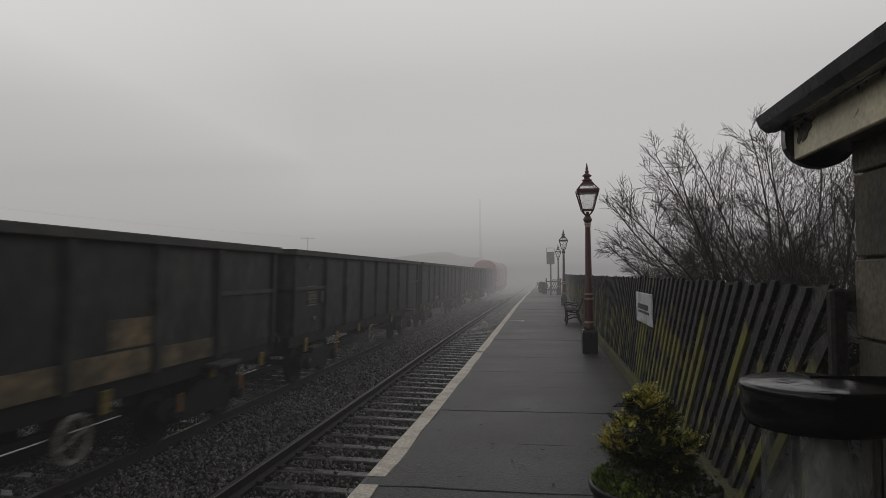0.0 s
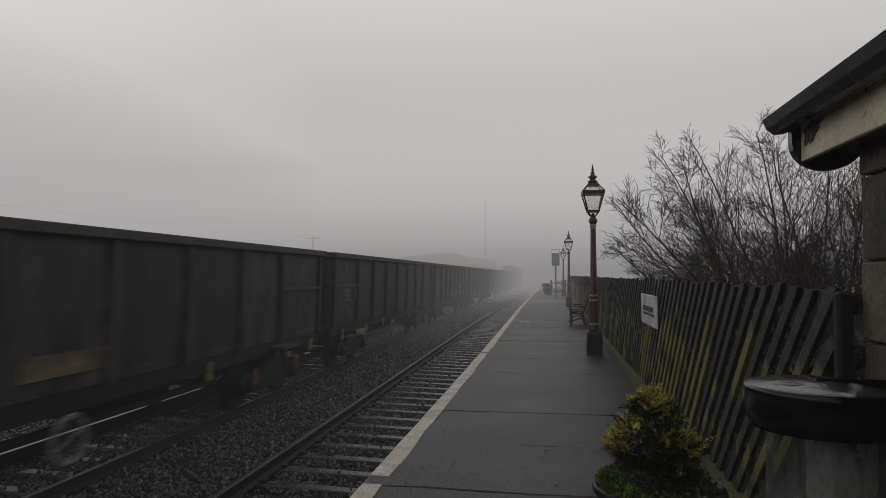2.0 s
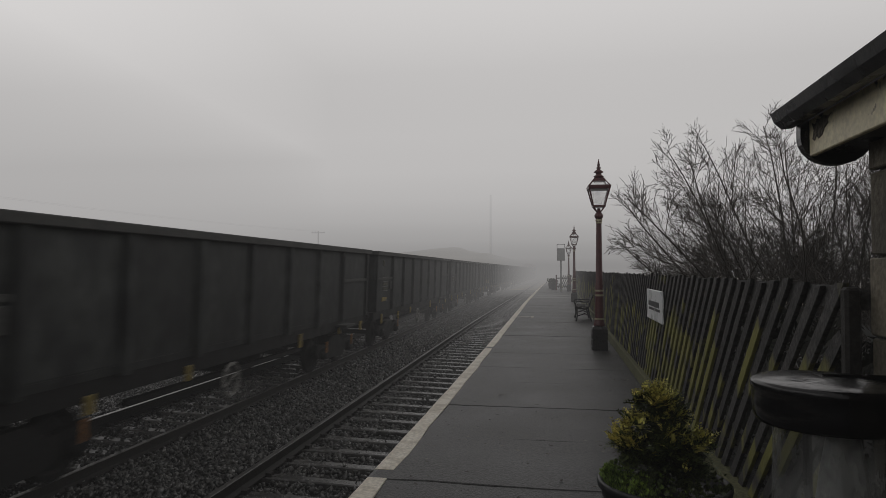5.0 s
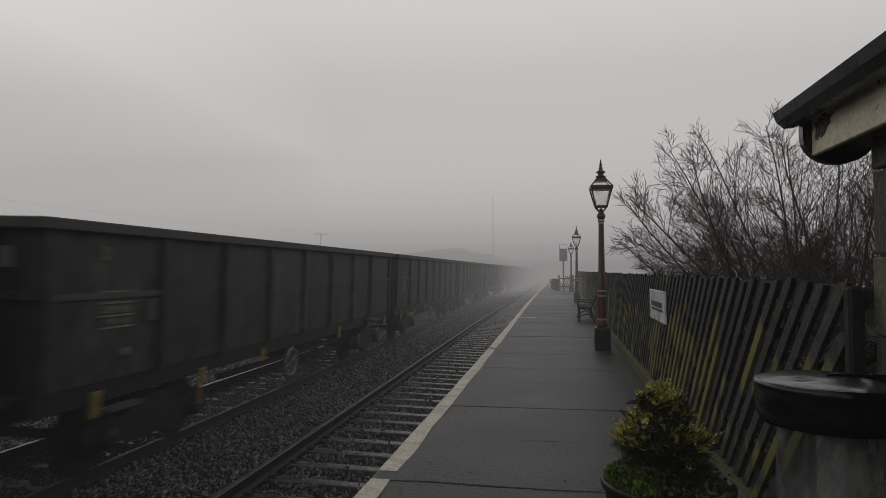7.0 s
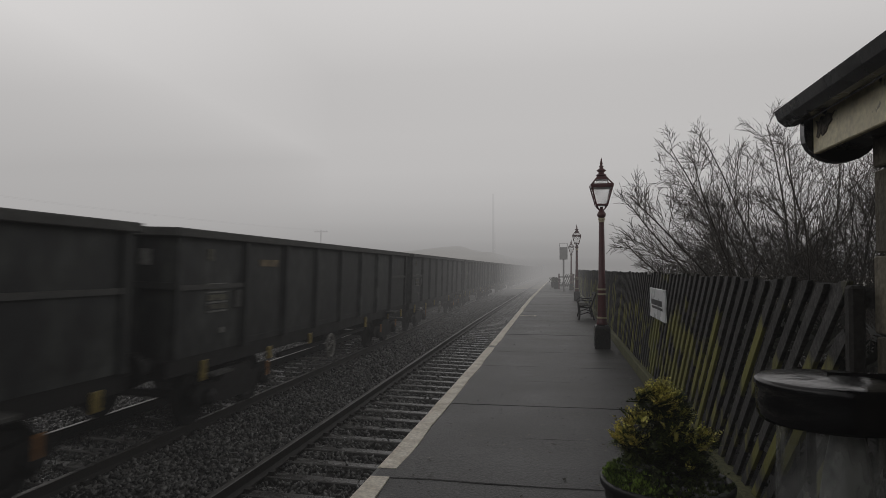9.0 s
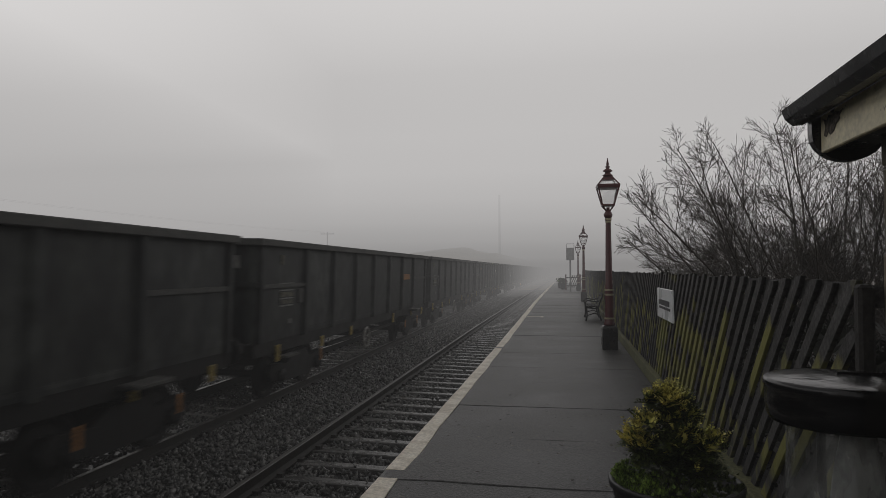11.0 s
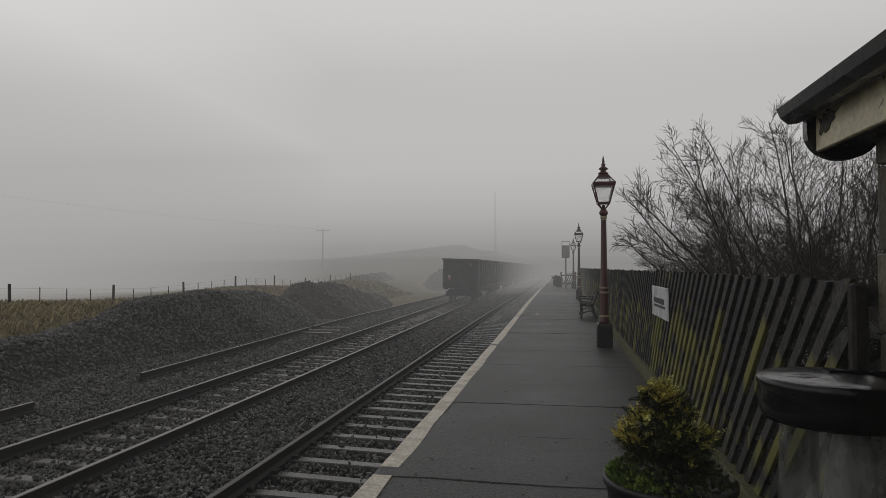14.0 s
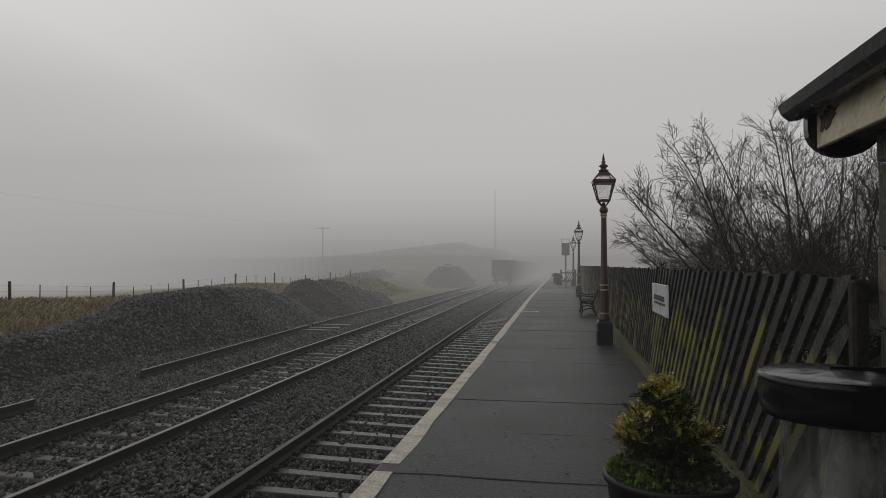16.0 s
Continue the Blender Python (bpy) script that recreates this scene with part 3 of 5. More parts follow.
def build_wagon():
    w = tagged(new("bogie_box_wagon"), "grimy dark grey steel bogie box wagon on the far track", "railway wagon", "wagons of the freight train")
    L, W, Z0, Z1, Y0 = 14.25, 1.13, 1.12, 2.815, 0.5
    Y1 = Y0 + L
    t = 0.04
    part("side_wall", boxes((W - t, W, Y0, Y1, Z0, Z1)), M_WAGON, w)
    part("side_wall", boxes((-W, -W + t, Y0, Y1, Z0, Z1)), M_WAGON, w)
    part("end_wall", boxes((-W + t, W - t, Y0, Y0 + t, Z0, Z1)), M_WAGON, w)
    part("end_wall", boxes((-W + t, W - t, Y1 - t, Y1, Z0, Z1)), M_WAGON, w)
    part("floor_plate", boxes((-W + t, W - t, Y0 + t, Y1 - t, Z0, Z0 + 0.06)), M_UNDER, w)
    e = 0.12
    for b in ((W - 0.05, W + e, Y0 - e, Y1 + e, Z1 - 0.02, Z1 + 0.1), (-W - e, -W + 0.05, Y0 - e, Y1 + e, Z1 - 0.02, Z1 + 0.1), (-W + 0.05, W - 0.05, Y0 - e, Y0 + 0.05, Z1 - 0.02, Z1 + 0.1), (-W + 0.05, W - 0.05, Y1 - 0.05, Y1 + e, Z1 - 0.02, Z1 + 0.1)):
        part("top_rim", boxes(b), M_RIM, w, "pale top rim", bevel=0.012)
    for s in (-1, 1):
        for i in range(7):
            y = 2.55 + i * 1.667
            bm = bmesh.new()
            prism(bm, [(s * W, y - 0.085), (s * (W + 0.085), y - 0.055), (s * (W + 0.085), y + 0.055), (s * W, y + 0.085)], "z", Z0 - 0.02, Z1 - 0.02)
            part("side_rib", bm, M_WAGON, w)
        # dented sheets between the ribs
        for i in range(8):
            y0, y1 = (Y0 + 0.13, 2.46) if i == 0 else (2.64 + (i - 1) * 1.667, 4.127 + (i - 1) * 1.667) if i < 7 else (12.64, Y1 - 0.13)
            bm = bmesh.new()
            g = [[bm.verts.new((s * (W + 0.002 + (0.012 * noise.noise((a * 3.1, i * 2.7 + s, b * 2.3)) + 0.012 if 0 < a < 5 and 0 < b < 4 else 0.0)), y0 + (y1 - y0) * a / 5, Z0 + 0.12 + (Z1 - Z0 - 0.16) * b / 4)) for b in range(5)] for a in range(6)]
            for a in range(5):
                for b in range(4):
                    bm.faces.new((g[a][b], g[a + 1][b], g[a + 1][b + 1], g[a][b + 1]))
            part("side_sheet", bm, M_WAGON, w, smooth=True)
        for y in (Y0 + 0.06, Y1 - 0.06):
            part("corner_post", boxes((min(s * W, s * (W + 0.06)), max(s * W, s * (W + 0.06)), y - 0.06, y + 0.06, Z0, Z1 - 0.02)), M_WAGON, w)
        for y0, y1 in ((Y0 + 0.14, 2.44), (12.66, Y1 - 0.14)):
            part("end_rail", boxes((min(s * W, s * (W + 0.05)), max(s * W, s * (W + 0.05)), y0, y1, 2.06, 2.13)), M_RIM, w)
        x0, x1 = min(s * (W - 0.12), s * (W - 0.02)), max(s * (W - 0.12), s * (W - 0.02))
        part("solebar", boxes((x0, x1, Y0 - 0.05, Y1 + 0.05, 0.88, Z0 - 0.004)), M_UNDER, w)
    for y, d in ((Y0, -1), (Y1, 1)):
        for x in (-0.55, 0.55):
            part("end_rib", boxes((x - 0.06, x + 0.06, min(y, y + d * 0.07), max(y, y + d * 0.07), Z0, Z1 - 0.02)), M_WAGON, w)
        part("end_bar", boxes((-W, W, min(y + d * 0.002, y + d * 0.06), max(y + d * 0.002, y + d * 0.06), 2.08, 2.17)), M_WAGON, w)
        part("headstock", boxes((-W, W, min(y, y + d * 0.1), max(y, y + d * 0.1), 0.9, Z0 - 0.002)), M_UNDER, w, bevel=0.01)
        for x in (-0.865, 0.865):
            bm = bmesh.new()
            lathe(bm, [(0.1, 0), (0.1, 0.2), (0.065, 0.2), (0.065, 0.34), (0.23, 0.35), (0.23, 0.39), (0.16, 0.41)], 14)
            part("buffer", bm, M_UNDER, w, at=pose(x, y + d * 0.1, 1.05, -90 * d, 0, 0))
        bm = bmesh.new()
        tube(bm, [(0, y + d * 0.1, 1.0), (0, y + d * 0.3, 0.95), (0.02, y + d * 0.36, 0.7), (0.02, y + d * 0.3, 0.5)], [0.04, 0.04, 0.035, 0.035], 6)
        tube(bm, [(0.28, y + d * 0.1, 0.95), (0.3, y + d * 0.25, 0.75), (0.28, y + d * 0.22, 0.45)], [0.03, 0.03, 0.03], 6)
        part("coupling", bm, M_UNDER, w)
    wheels = []
    for y in (2.6, 12.5):
        wheels += bogie(w, y)
    # brake gear, lettering plates and the hand wheel
    bm = bmesh.new()
    for k in range(20):
        a, b = 2 * math.pi * k / 20, 2 * math.pi * (k + 1) / 20
        tube(bm, [(1.19, 6.9 + 0.25 * math.cos(a), 0.61 + 0.25 * math.sin(a)), (1.19, 6.9 + 0.25 * math.cos(b), 0.61 + 0.25 * math.sin(b))], [0.032, 0.032], 5)
    for k in range(4):
        a = math.pi * k / 2 + 0.4
        tube(bm, [(1.19, 6.9, 0.61), (1.19, 6.9 + 0.25 * math.cos(a), 0.61 + 0.25 * math.sin(a))], [0.014, 0.014], 5)
    part("brake_wheel", bm, M_WHEELP, w, "pale hand brake wheel")
    part("brake_handle", boxes((1.15, 1.19, 6.85, 7.05, 0.8, 0.85)), M_UNDER, w, "oily brake handle", bevel=0.015)
    part("air_tank", boxes((-0.5, 0.6, 8.0, 9.4, 0.5, 0.86)), M_UNDER, w, bevel=0.08)
    part("brake_rigging", boxes((0.85, 0.95, 4.6, 10.5, 0.62, 0.7), (-0.95, -0.85, 4.6, 10.5, 0.62, 0.7)), M_UNDER, w)
    for y, z0, z1, mat in ((1.35, 0.72, 1.02, M_YELLOW), (3.65, 0.74, 0.96, M_YELLOW), (5.7, 0.78, 1.0, M_YELLOW), (9.95, 0.76, 1.04, M_YELLOW), (12.5, 0.8, 0.98, M_YELLOW), (14.3, 0.74, 0.98, M_YELLOW)):
        part("lever_plate", boxes((1.12, 1.16, y - 0.07, y + 0.07, z0, z1)), mat, w, "grubby painted release lever plate", bevel=0.01)
    for z0, z1 in ((2.045, 2.105), (1.885, 1.97), (1.755, 1.825)):
        part("stencil_panel", boxes((W + 0.001, W + 0.03, 1.36, 1.94, z0, z1)), M_STENCIL, w, "dull painted data panel")
    for z in (2.13, 2.005, 1.855, 1.72):
        part("stencil", boxes((W + 0.001, W + 0.032, 1.35, 1.95, z - 0.012, z + 0.012)), M_PALE, w, "faded white stencilled bar")
    part("stencil", boxes((W + 0.001, W + 0.03, 1.36, 1.5, 2.48, 2.65)), M_STENCIL, w, "faded yellowish stencilled square")
    part("door_plate", boxes((W + 0.001, W + 0.045, 2.2, 2.42, 1.74, 2.02)), M_RIM, w, bevel=0.012)
    part("brace_strap", boxes((W + 0.001, W + 0.012, 2.7, 12.4, Z0 + 0.06, Z0 + 0.1)), M_WAGON, w)
    part("label_clip", boxes((W + 0.001, W + 0.035, 1.75, 1.88, 1.38, 1.46)), M_PALE, w)
    part("label_clip", boxes((-0.62 + 1.2, -0.42 + 1.2, Y0 - 0.012, Y0 - 0.001, 2.4, 2.62)), M_PALE, w)
    # the step's lit top is put into this paler grey
    part("step", boxes((1.14, 1.42, 12.2, 12.9, 0.99, 1.045)), M_RIM, w, "pale step plate", bevel=0.01)
    part("step", boxes((1.14, 1.3, 1.4, 2.0, 0.78, 0.82)), M_RIM, w)
    return w


wagon0 = build_wagon()
wagons = [wagon0] + [copy_thing(wagon0, Matrix()) for _ in range(WAGONS - 1)]
# marks that set single wagons apart
for n, y0, y1, z0, z1, mat in ((12, 7.65, 9.12, 1.13, 1.44, M_TAN), (12, 9.32, 10.8, 1.13, 1.46, M_TAN), (12, 11.0, 12.45, 1.14, 1.43, M_TAN), (12, 9.95, 10.8, 1.5, 1.86, M_TAN), (12, 6.0, 7.45, 1.13, 1.4, M_TAN), (10, 5.0, 5.8, 1.3, 1.6, M_TAN), (10, 6.2, 7.5, 1.3, 1.55, M_TAN), (1, 11.2, 12.1, 2.06, 2.24, M_ORANGE), (8, 1.3, 1.9, 1.4, 1.52, M_YELLOW), (14, 4.4, 5.9, 1.14, 1.3, M_TAN), (3, 3.1, 3.9, 2.4, 2.52, M_TAN)):
    part("paint_patch", boxes((1.131, 1.158, y0, y1, z0, z1)), mat, wagons[n], "faded painted patch")


for c in wagons[12].children:
    if c.name.startswith(("brake_wheel", "brake_handle")):
        c.location.y += 2.45


def tail_lamp(w):
    body = part("tail_lamp", boxes((-0.09, 0.09, -0.1, 0.0, 0.1, 0.33)), M_SIGN, w, "white tail lamp with a red foot", bevel=0.02, at=pose(-0.72, 0.42, 1.42))
    part("lamp_foot", boxes((-0.1, 0.1, -0.11, 0.0, 0.0, 0.095)), M_RED, body, "red painted foot", bevel=0.01)
    bm = bmesh.new()
    lathe(bm, [(0.065, 0), (0.065, 0.02), (0.04, 0.03)], 14)
    part("lens", bm, M_BLACK, body, "dark red lens", at=pose(0, -0.1, 0.2, 90, 0, 0))
    part("handle", boxes((-0.05, 0.05, -0.06, -0.04, 0.33, 0.37)), M_BLACK, body)


tail_lamp(wagons[0])


def build_loco():
    o = tagged(new("locomotive"), "red diesel freight locomotive hauling box wagons", "locomotive")
    outline = [(-1.33, 0.95), (1.33, 0.95), (1.33, 2.9), (1.2, 3.35), (0.85, 3.72), (0.4, 3.88), (-0.4, 3.88), (-0.85, 3.72), (-1.2, 3.35), (-1.33, 2.9)]
    bm = bmesh.new()
    prism(bm, outline, "y", 0.6, 3.4)
    part("rear_cab", bm, M_RED, o)
    bm = bmesh.new()
    prism(bm, [(x * 0.93, z - 0.05 if z > 2 else z) for x, z in outline], "y", 3.41, 17.6)
    part("engine_hood", bm, M_RED, o)
    bm = bmesh.new()
    prism(bm, outline, "y", 17.61, 20.8)
    part("front_cab", bm, M_RED, o)
    part("stripe", boxes((1.334, 1.34, 0.7, 3.3, 1.5, 1.75)), M_YELLOW, o, "yellow stripe")
    part("underframe", boxes((-1.3, 1.3, 0.3, 21.1, 0.75, 0.94)), M_UNDER, o)
    for x in (-0.95, 0.15):
        part("cab_window", boxes((x, x + 0.8, 0.58, 0.598, 2.5, 3.15)), M_BLACK, o)
    part("side_window", boxes((1.332, 1.342, 1.4, 2.2, 2.5, 3.1)), M_BLACK, o)
    for k in range(5):
        part("grille", boxes((1.24, 1.252, 4.5 + 2.5 * k, 6.5 + 2.5 * k, 2.2, 3.0)), M_BLACK, o)
    for y in (4.0, 17.2):
        part("bogie", boxes((-1.15, 1.15, y - 2.1, y + 2.1, 0.3, 0.74)), M_UNDER, o, bevel=0.06)
        for k in (-1.7, 0, 1.7):
            wheelset(o, y + k)
    part("fuel_tank", boxes((-1.2, 1.2, 8, 13, 0.25, 0.74)), M_UNDER, o, bevel=0.08)
    return o


loco = build_loco()


# ---- lamp posts ----
def build_lamp():
    o = tagged(new("street_lamp"), "maroon cast iron platform lamp post with tapered glass lantern", "lamp post", "platform lamps")
    bm = bmesh.new()
    lathe(bm, [(0.2, 0), (0.2, 0.4), (0.17, 0.45)], 4, turn=radians(45))
    part("plinth", bm, M_BLACK, o, "black square plinth", bevel=0.012)
    bm = bmesh.new()
    lathe(bm, [(0.105, 0.45), (0.11, 0.48), (0.095, 0.52), (0.09, 0.58), (0.082, 0.66), (0.078, 1.0), (0.078, 1.2), (0.066, 1.25), (0.05, 2.38), (0.05, 2.42), (0.06, 2.44), (0.055, 2.47)], 14)
    part("shaft", bm, M_MAROON, o, smooth=True)
    for z, r in ((0.585, 0.093), (1.03, 0.083), (1.12, 0.082), (2.405, 0.056), (2.45, 0.064)):
        bm = bmesh.new()
        lathe(bm, [(r - 0.01, z - 0.02), (r, z - 0.015), (r, z + 0.015), (r - 0.01, z + 0.02)], 14)
        part("band", bm, M_CREAM, o, "cream painted band")
    bm = bmesh.new()
    lathe(bm, [(0.05, 2.47), (0.075, 2.5), (0.085, 2.54), (0.06, 2.59), (0.035, 2.62), (0.03, 2.68)], 14)
    part("collar", bm, M_MAROON, o, smooth=True)
    bm = bmesh.new()
    for k in range(4):
        a = radians(45 + 90 * k)
        tube(bm, [(0.03 * math.cos(a), 0.03 * math.sin(a), 2.6), (0.1 * math.cos(a), 0.1 * math.sin(a), 2.66), (0.15 * math.cos(a), 0.15 * math.sin(a), 2.72)], [0.012, 0.012, 0.012], 5)
    part("cradle", bm, M_MAROON, o)
    R0, R1, ZB, ZT, ZR = 0.15, 0.28, 2.72, 3.09, 3.25
    lan = bmesh.new()
    for k in range(4):
        a = radians(45 + 90 * k)
        tube(lan, [(R0 * math.cos(a), R0 * math.sin(a), ZB), (R1 * math.cos(a), R1 * math.sin(a), ZT)], [0.014, 0.016], 5)
        tube(lan, [(R1 * math.cos(a), R1 * math.sin(a), ZT), (0.11 * math.cos(a), 0.11 * math.sin(a), ZR)], [0.014, 0.012], 5)
    for r, z0, z1 in ((R0 + 0.015, ZB - 0.02, ZB + 0.012), (R1 + 0.015, ZT - 0.02, ZT + 0.015)):
        lathe(lan, [(r - 0.03, z0), (r, z0), (r, z1), (r - 0.03, z1)], 4, turn=radians(45))
    lathe(lan, [(R1 - 0.012, ZT - 0.055), (R1 + 0.006, ZT - 0.05), (R1 + 0.012, ZT - 0.02)], 4, turn=radians(45))
    lathe(lan, [(0.168, 3.19), (0.118, ZR), (0.08, ZR + 0.01)], 4, turn=radians(45))
    frame_ob = part("lantern_frame", lan, M_MAROON, o)
    for k in range(4):
        a0, a1 = radians(45 + 90 * k), radians(135 + 90 * k)
        for r0, z0, r1, z1 in ((R0 - 0.004, ZB + 0.015, R1 - 0.018, ZT - 0.054), (R1 - 0.008, ZT + 0.016, 0.168, 3.188)):
            bm = bmesh.new()
            q = [Vector((r0 * math.cos(a0), r0 * math.sin(a0), z0)), Vector((r0 * math.cos(a1), r0 * math.sin(a1), z0)), Vector((r1 * math.cos(a1), r1 * math.sin(a1), z1)), Vector((r1 * math.cos(a0), r1 * math.sin(a0), z1))]
            inn = [Vector((p.x * 0.97, p.y * 0.97, p.z)) for p in q]
            v = [bm.verts.new(p) for p in q + inn]
            for f in ((0, 1, 2, 3), (7, 6, 5, 4), (0, 4, 5, 1), (1, 5, 6, 2), (2, 6, 7, 3), (3, 7, 4, 0)):
                bm.faces.new([v[i] for i in f])
            part("pane", bm, M_PANE, frame_ob, "pale glass pane")
    bm = bmesh.new()
    lathe(bm, [(0.08, ZR + 0.01), (0.1, 3.29), (0.06, 3.31), (0.05, 3.34), (0.095, 3.37), (0.08, 3.385), (0.03, 3.42), (0.045, 3.45), (0.02, 3.48), (0.028, 3.5), (0.004, 3.62)], 10)
    part("finial", bm, M_MAROON, o, smooth=True)
    return o


def glass_material():
    m = bpy.data.materials.new("frosted_lantern_glass")
    m.use_nodes = True
    n, l = m.node_tree.nodes, m.node_tree.links
    b = n["Principled BSDF"]
    b.inputs["Base Color"].default_value = (0.85, 0.86, 0.86, 1)
    b.inputs["Roughness"].default_value = 0.25
    t = n.new("ShaderNodeBsdfTransparent")
    mx = n.new("ShaderNodeMixShader")
    mx.inputs[0].default_value = 0.12
    l.new(t.outputs[0], mx.inputs[1])
    l.new(b.outputs[0], mx.inputs[2])
    l.new(mx.outputs[0], n["Material Output"].inputs["Surface"])
    return m


M_PANE = glass_material()
lamp0 = build_lamp()
lamp0.matrix_basis = pose(0.775, 12.86, 0, 0, 0, 2)
copy_thing(lamp0, pose(0.77, 31.9, 0, 0, 0, -3))
copy_thing(lamp0, pose(0.77, 47.9, 0, 0, 0, 4))


# ---- platform fence ----
LEAN = math.tan(radians(46))


def paling_mesh(seed, low=0.1):
    """A flat slanted board with a worn top; low: where a cut one begins."""
    rng = random.Random(seed)
    bm = bmesh.new()
    top = 1.45 + rng.uniform(-0.012, 0.012)
    half = 0.036 / math.cos(radians(46))
    levels = [low + (top - 0.04 - low) * k / 5 for k in range(6)] + [top]
    rows = []
    for z in levels:
        a, b = half * (1 + rng.uniform(-0.05, 0.04)), half * (1 + rng.uniform(-0.05, 0.04))
        if z == top:
            a, b = a * 0.75, b * 0.9
        o = LEAN * (1.37 - z)
        rows.append([bm.verts.new((x, o + d, z)) for x, d in ((-0.011, -a + 0.004), (-0.007, -a), (0.011, -a), (0.011, b), (-0.007, b), (-0.011, b - 0.004))])
    for p, q in zip(rows, rows[1:]):
        for i in range(6):
            bm.faces.new((p[i], p[(i + 1) % 6], q[(i + 1) % 6], q[i]))
    bm.faces.new(rows[0][::-1])
    bm.faces.new(rows[-1])
    return mesh_of("paling", bm, M_PALING)


def paling_material():
    """Dark weathered timber with yellow-green lichen in patches."""
    m = material("lichened_paling_timber", (0.066, 0.064, 0.062), 0.8, 0, 6, 0.45, 45, 0.5, (0.028, 0.027, 0.026), "object")
    n, l = m.node_tree.nodes, m.node_tree.links
    b = n["Principled BSDF"]
    old = b.inputs["Base Color"].links[0].from_socket
    co = n.new("ShaderNodeTexCoord")
    info = n.new("ShaderNodeObjectInfo")
    add = n.new("ShaderNodeVectorMath")
    add.operation = "ADD"
    mp2 = n.new("ShaderNodeMapping")
    mp2.inputs["Scale"].default_value = (1, 1, 0.3)
    l.new(co.outputs["Object"], mp2.inputs[0])
    l.new(mp2.outputs[0], add.inputs[0])
    sc = n.new("ShaderNodeVectorMath")
    sc.operation = "SCALE"
    sc.inputs[0].default_value = (7, 31, 3)
    l.new(info.outputs["Random"], sc.inputs["Scale"])
    l.new(sc.outputs[0], add.inputs[1])
    t = n.new("ShaderNodeTexNoise")
    t.inputs["Scale"].default_value, t.inputs["Detail"].default_value = 3.4, 8
    l.new(add.outputs[0], t.inputs["Vector"])
    r = n.new("ShaderNodeMapRange")
    r.inputs["From Min"].default_value, r.inputs["From Max"].default_value = 0.52, 0.62
    # lichen thrives at mid height
    sep = n.new("ShaderNodeSeparateXYZ")
    l.new(co.outputs["Object"], sep.inputs[0])
    band = n.new("ShaderNodeMapRange")
    band.interpolation_type = "SMOOTHSTEP"
    for k, v in (("From Min", 1.38), ("From Max", 0.85), ("To Min", -0.17), ("To Max", 0.025)):
        band.inputs[k].default_value = v
    l.new(sep.outputs["Z"], band.inputs["Value"])
    total = n.new("ShaderNodeMath")
    l.new(t.outputs["Fac"], total.inputs[0])
    own = n.new("ShaderNodeMapRange")
    own.inputs["To Min"].default_value, own.inputs["To Max"].default_value = -0.12, 0.13
    l.new(info.outputs["Random"], own.inputs["Value"])
    both = n.new("ShaderNodeMath")
    l.new(band.outputs[0], both.inputs[0])
    l.new(own.outputs[0], both.inputs[1])
    l.new(both.outputs[0], total.inputs[1])
    l.new(total.outputs[0], r.inputs["Value"])
    mx = n.new("ShaderNodeMix")
    mx.data_type = "RGBA"
    l.new(r.outputs[0], mx.inputs["Factor"])
    l.new(old, mx.inputs[6])
    mx.inputs[7].default_value = (0.19, 0.185, 0.045, 1)
    l.new(mx.outputs[2], b.inputs["Base Color"])
    return m


M_PALING = paling_material()


def platform_fence():
    ob = tagged(new("fence"), "dark slanted timber paling fence with yellow lichen beside the platform", "fence")
    bm = boxes((1.06, 1.16, 2.83, 51, 0.0, 0.17))
    part("plinth", bm, M_PLINTH, ob, "mossy concrete gravel board", bevel=0.012)
    for z in (0.42, 1.4):
        bm = bmesh.new()
        prism(bm, [(1.146, z - 0.05), (1.215, z - 0.05), (1.215, z + 0.025), (1.146, z + 0.045)], "y", 2.83, 51)
        part("rail", bm, M_PALING if z > 1 else M_WOOD, ob)
    part("end_post", boxes((1.1, 1.16, 2.79, 2.85, -0.3, 1.44)), M_WOOD, ob, bevel=0.012)
    y = 5.67
    while y < 51:
        part("post", boxes((1.216, 1.33, y - 0.06, y + 0.06, -0.35, 1.4)), M_WOOD, ob, bevel=0.012)
        y += 2.75
    meshes = [paling_mesh(k) for k in range(8)]
    rng = random.Random(2)
    for i in range(230):
        y = 2.985 + 0.21 * i
        o = new("paling", meshes[(i * 5 + rng.randrange(3)) % 8])
        o.parent = ob
        o.matrix_basis = pose(FENCE_X, y + rng.uniform(-0.008, 0.008), rng.uniform(-0.012, 0.012), rng.uniform(-0.5, 0.5), 0, 0)
    # boards cut short against the end post
    for k in range(1, 6):
        y = 2.985 - 0.21 * k
        high = 1.37 - (2.92 - y) / LEAN
        bm = bmesh.new()
        half = 0.036 / math.cos(radians(46))
        lo, up = y + LEAN * 1.27, y + LEAN * (1.37 - high)
        prism(bm, [(lo - half, 0.1), (lo + half, 0.1), (up + half, high), (up - half + 0.035, high + 0.035 / LEAN), (up - half, high)], "x", FENCE_X - 0.011, FENCE_X + 0.011)
        part("paling", bm, M_PALING, ob)
    return ob


# cabinet grey lightened so the haze in front of it is in the colour
M_GREY = material("fog_paled_cabinet_grey", (0.34, 0.34, 0.34), 0.5, 0, 3, 0.2, 40, 0.1)
M_PLINTH = material("mossy_concrete", (0.13, 0.13, 0.06), 0.9, 0, 3, 0.4, 40, 0.5, (0.08, 0.085, 0.035))
platform_fence()


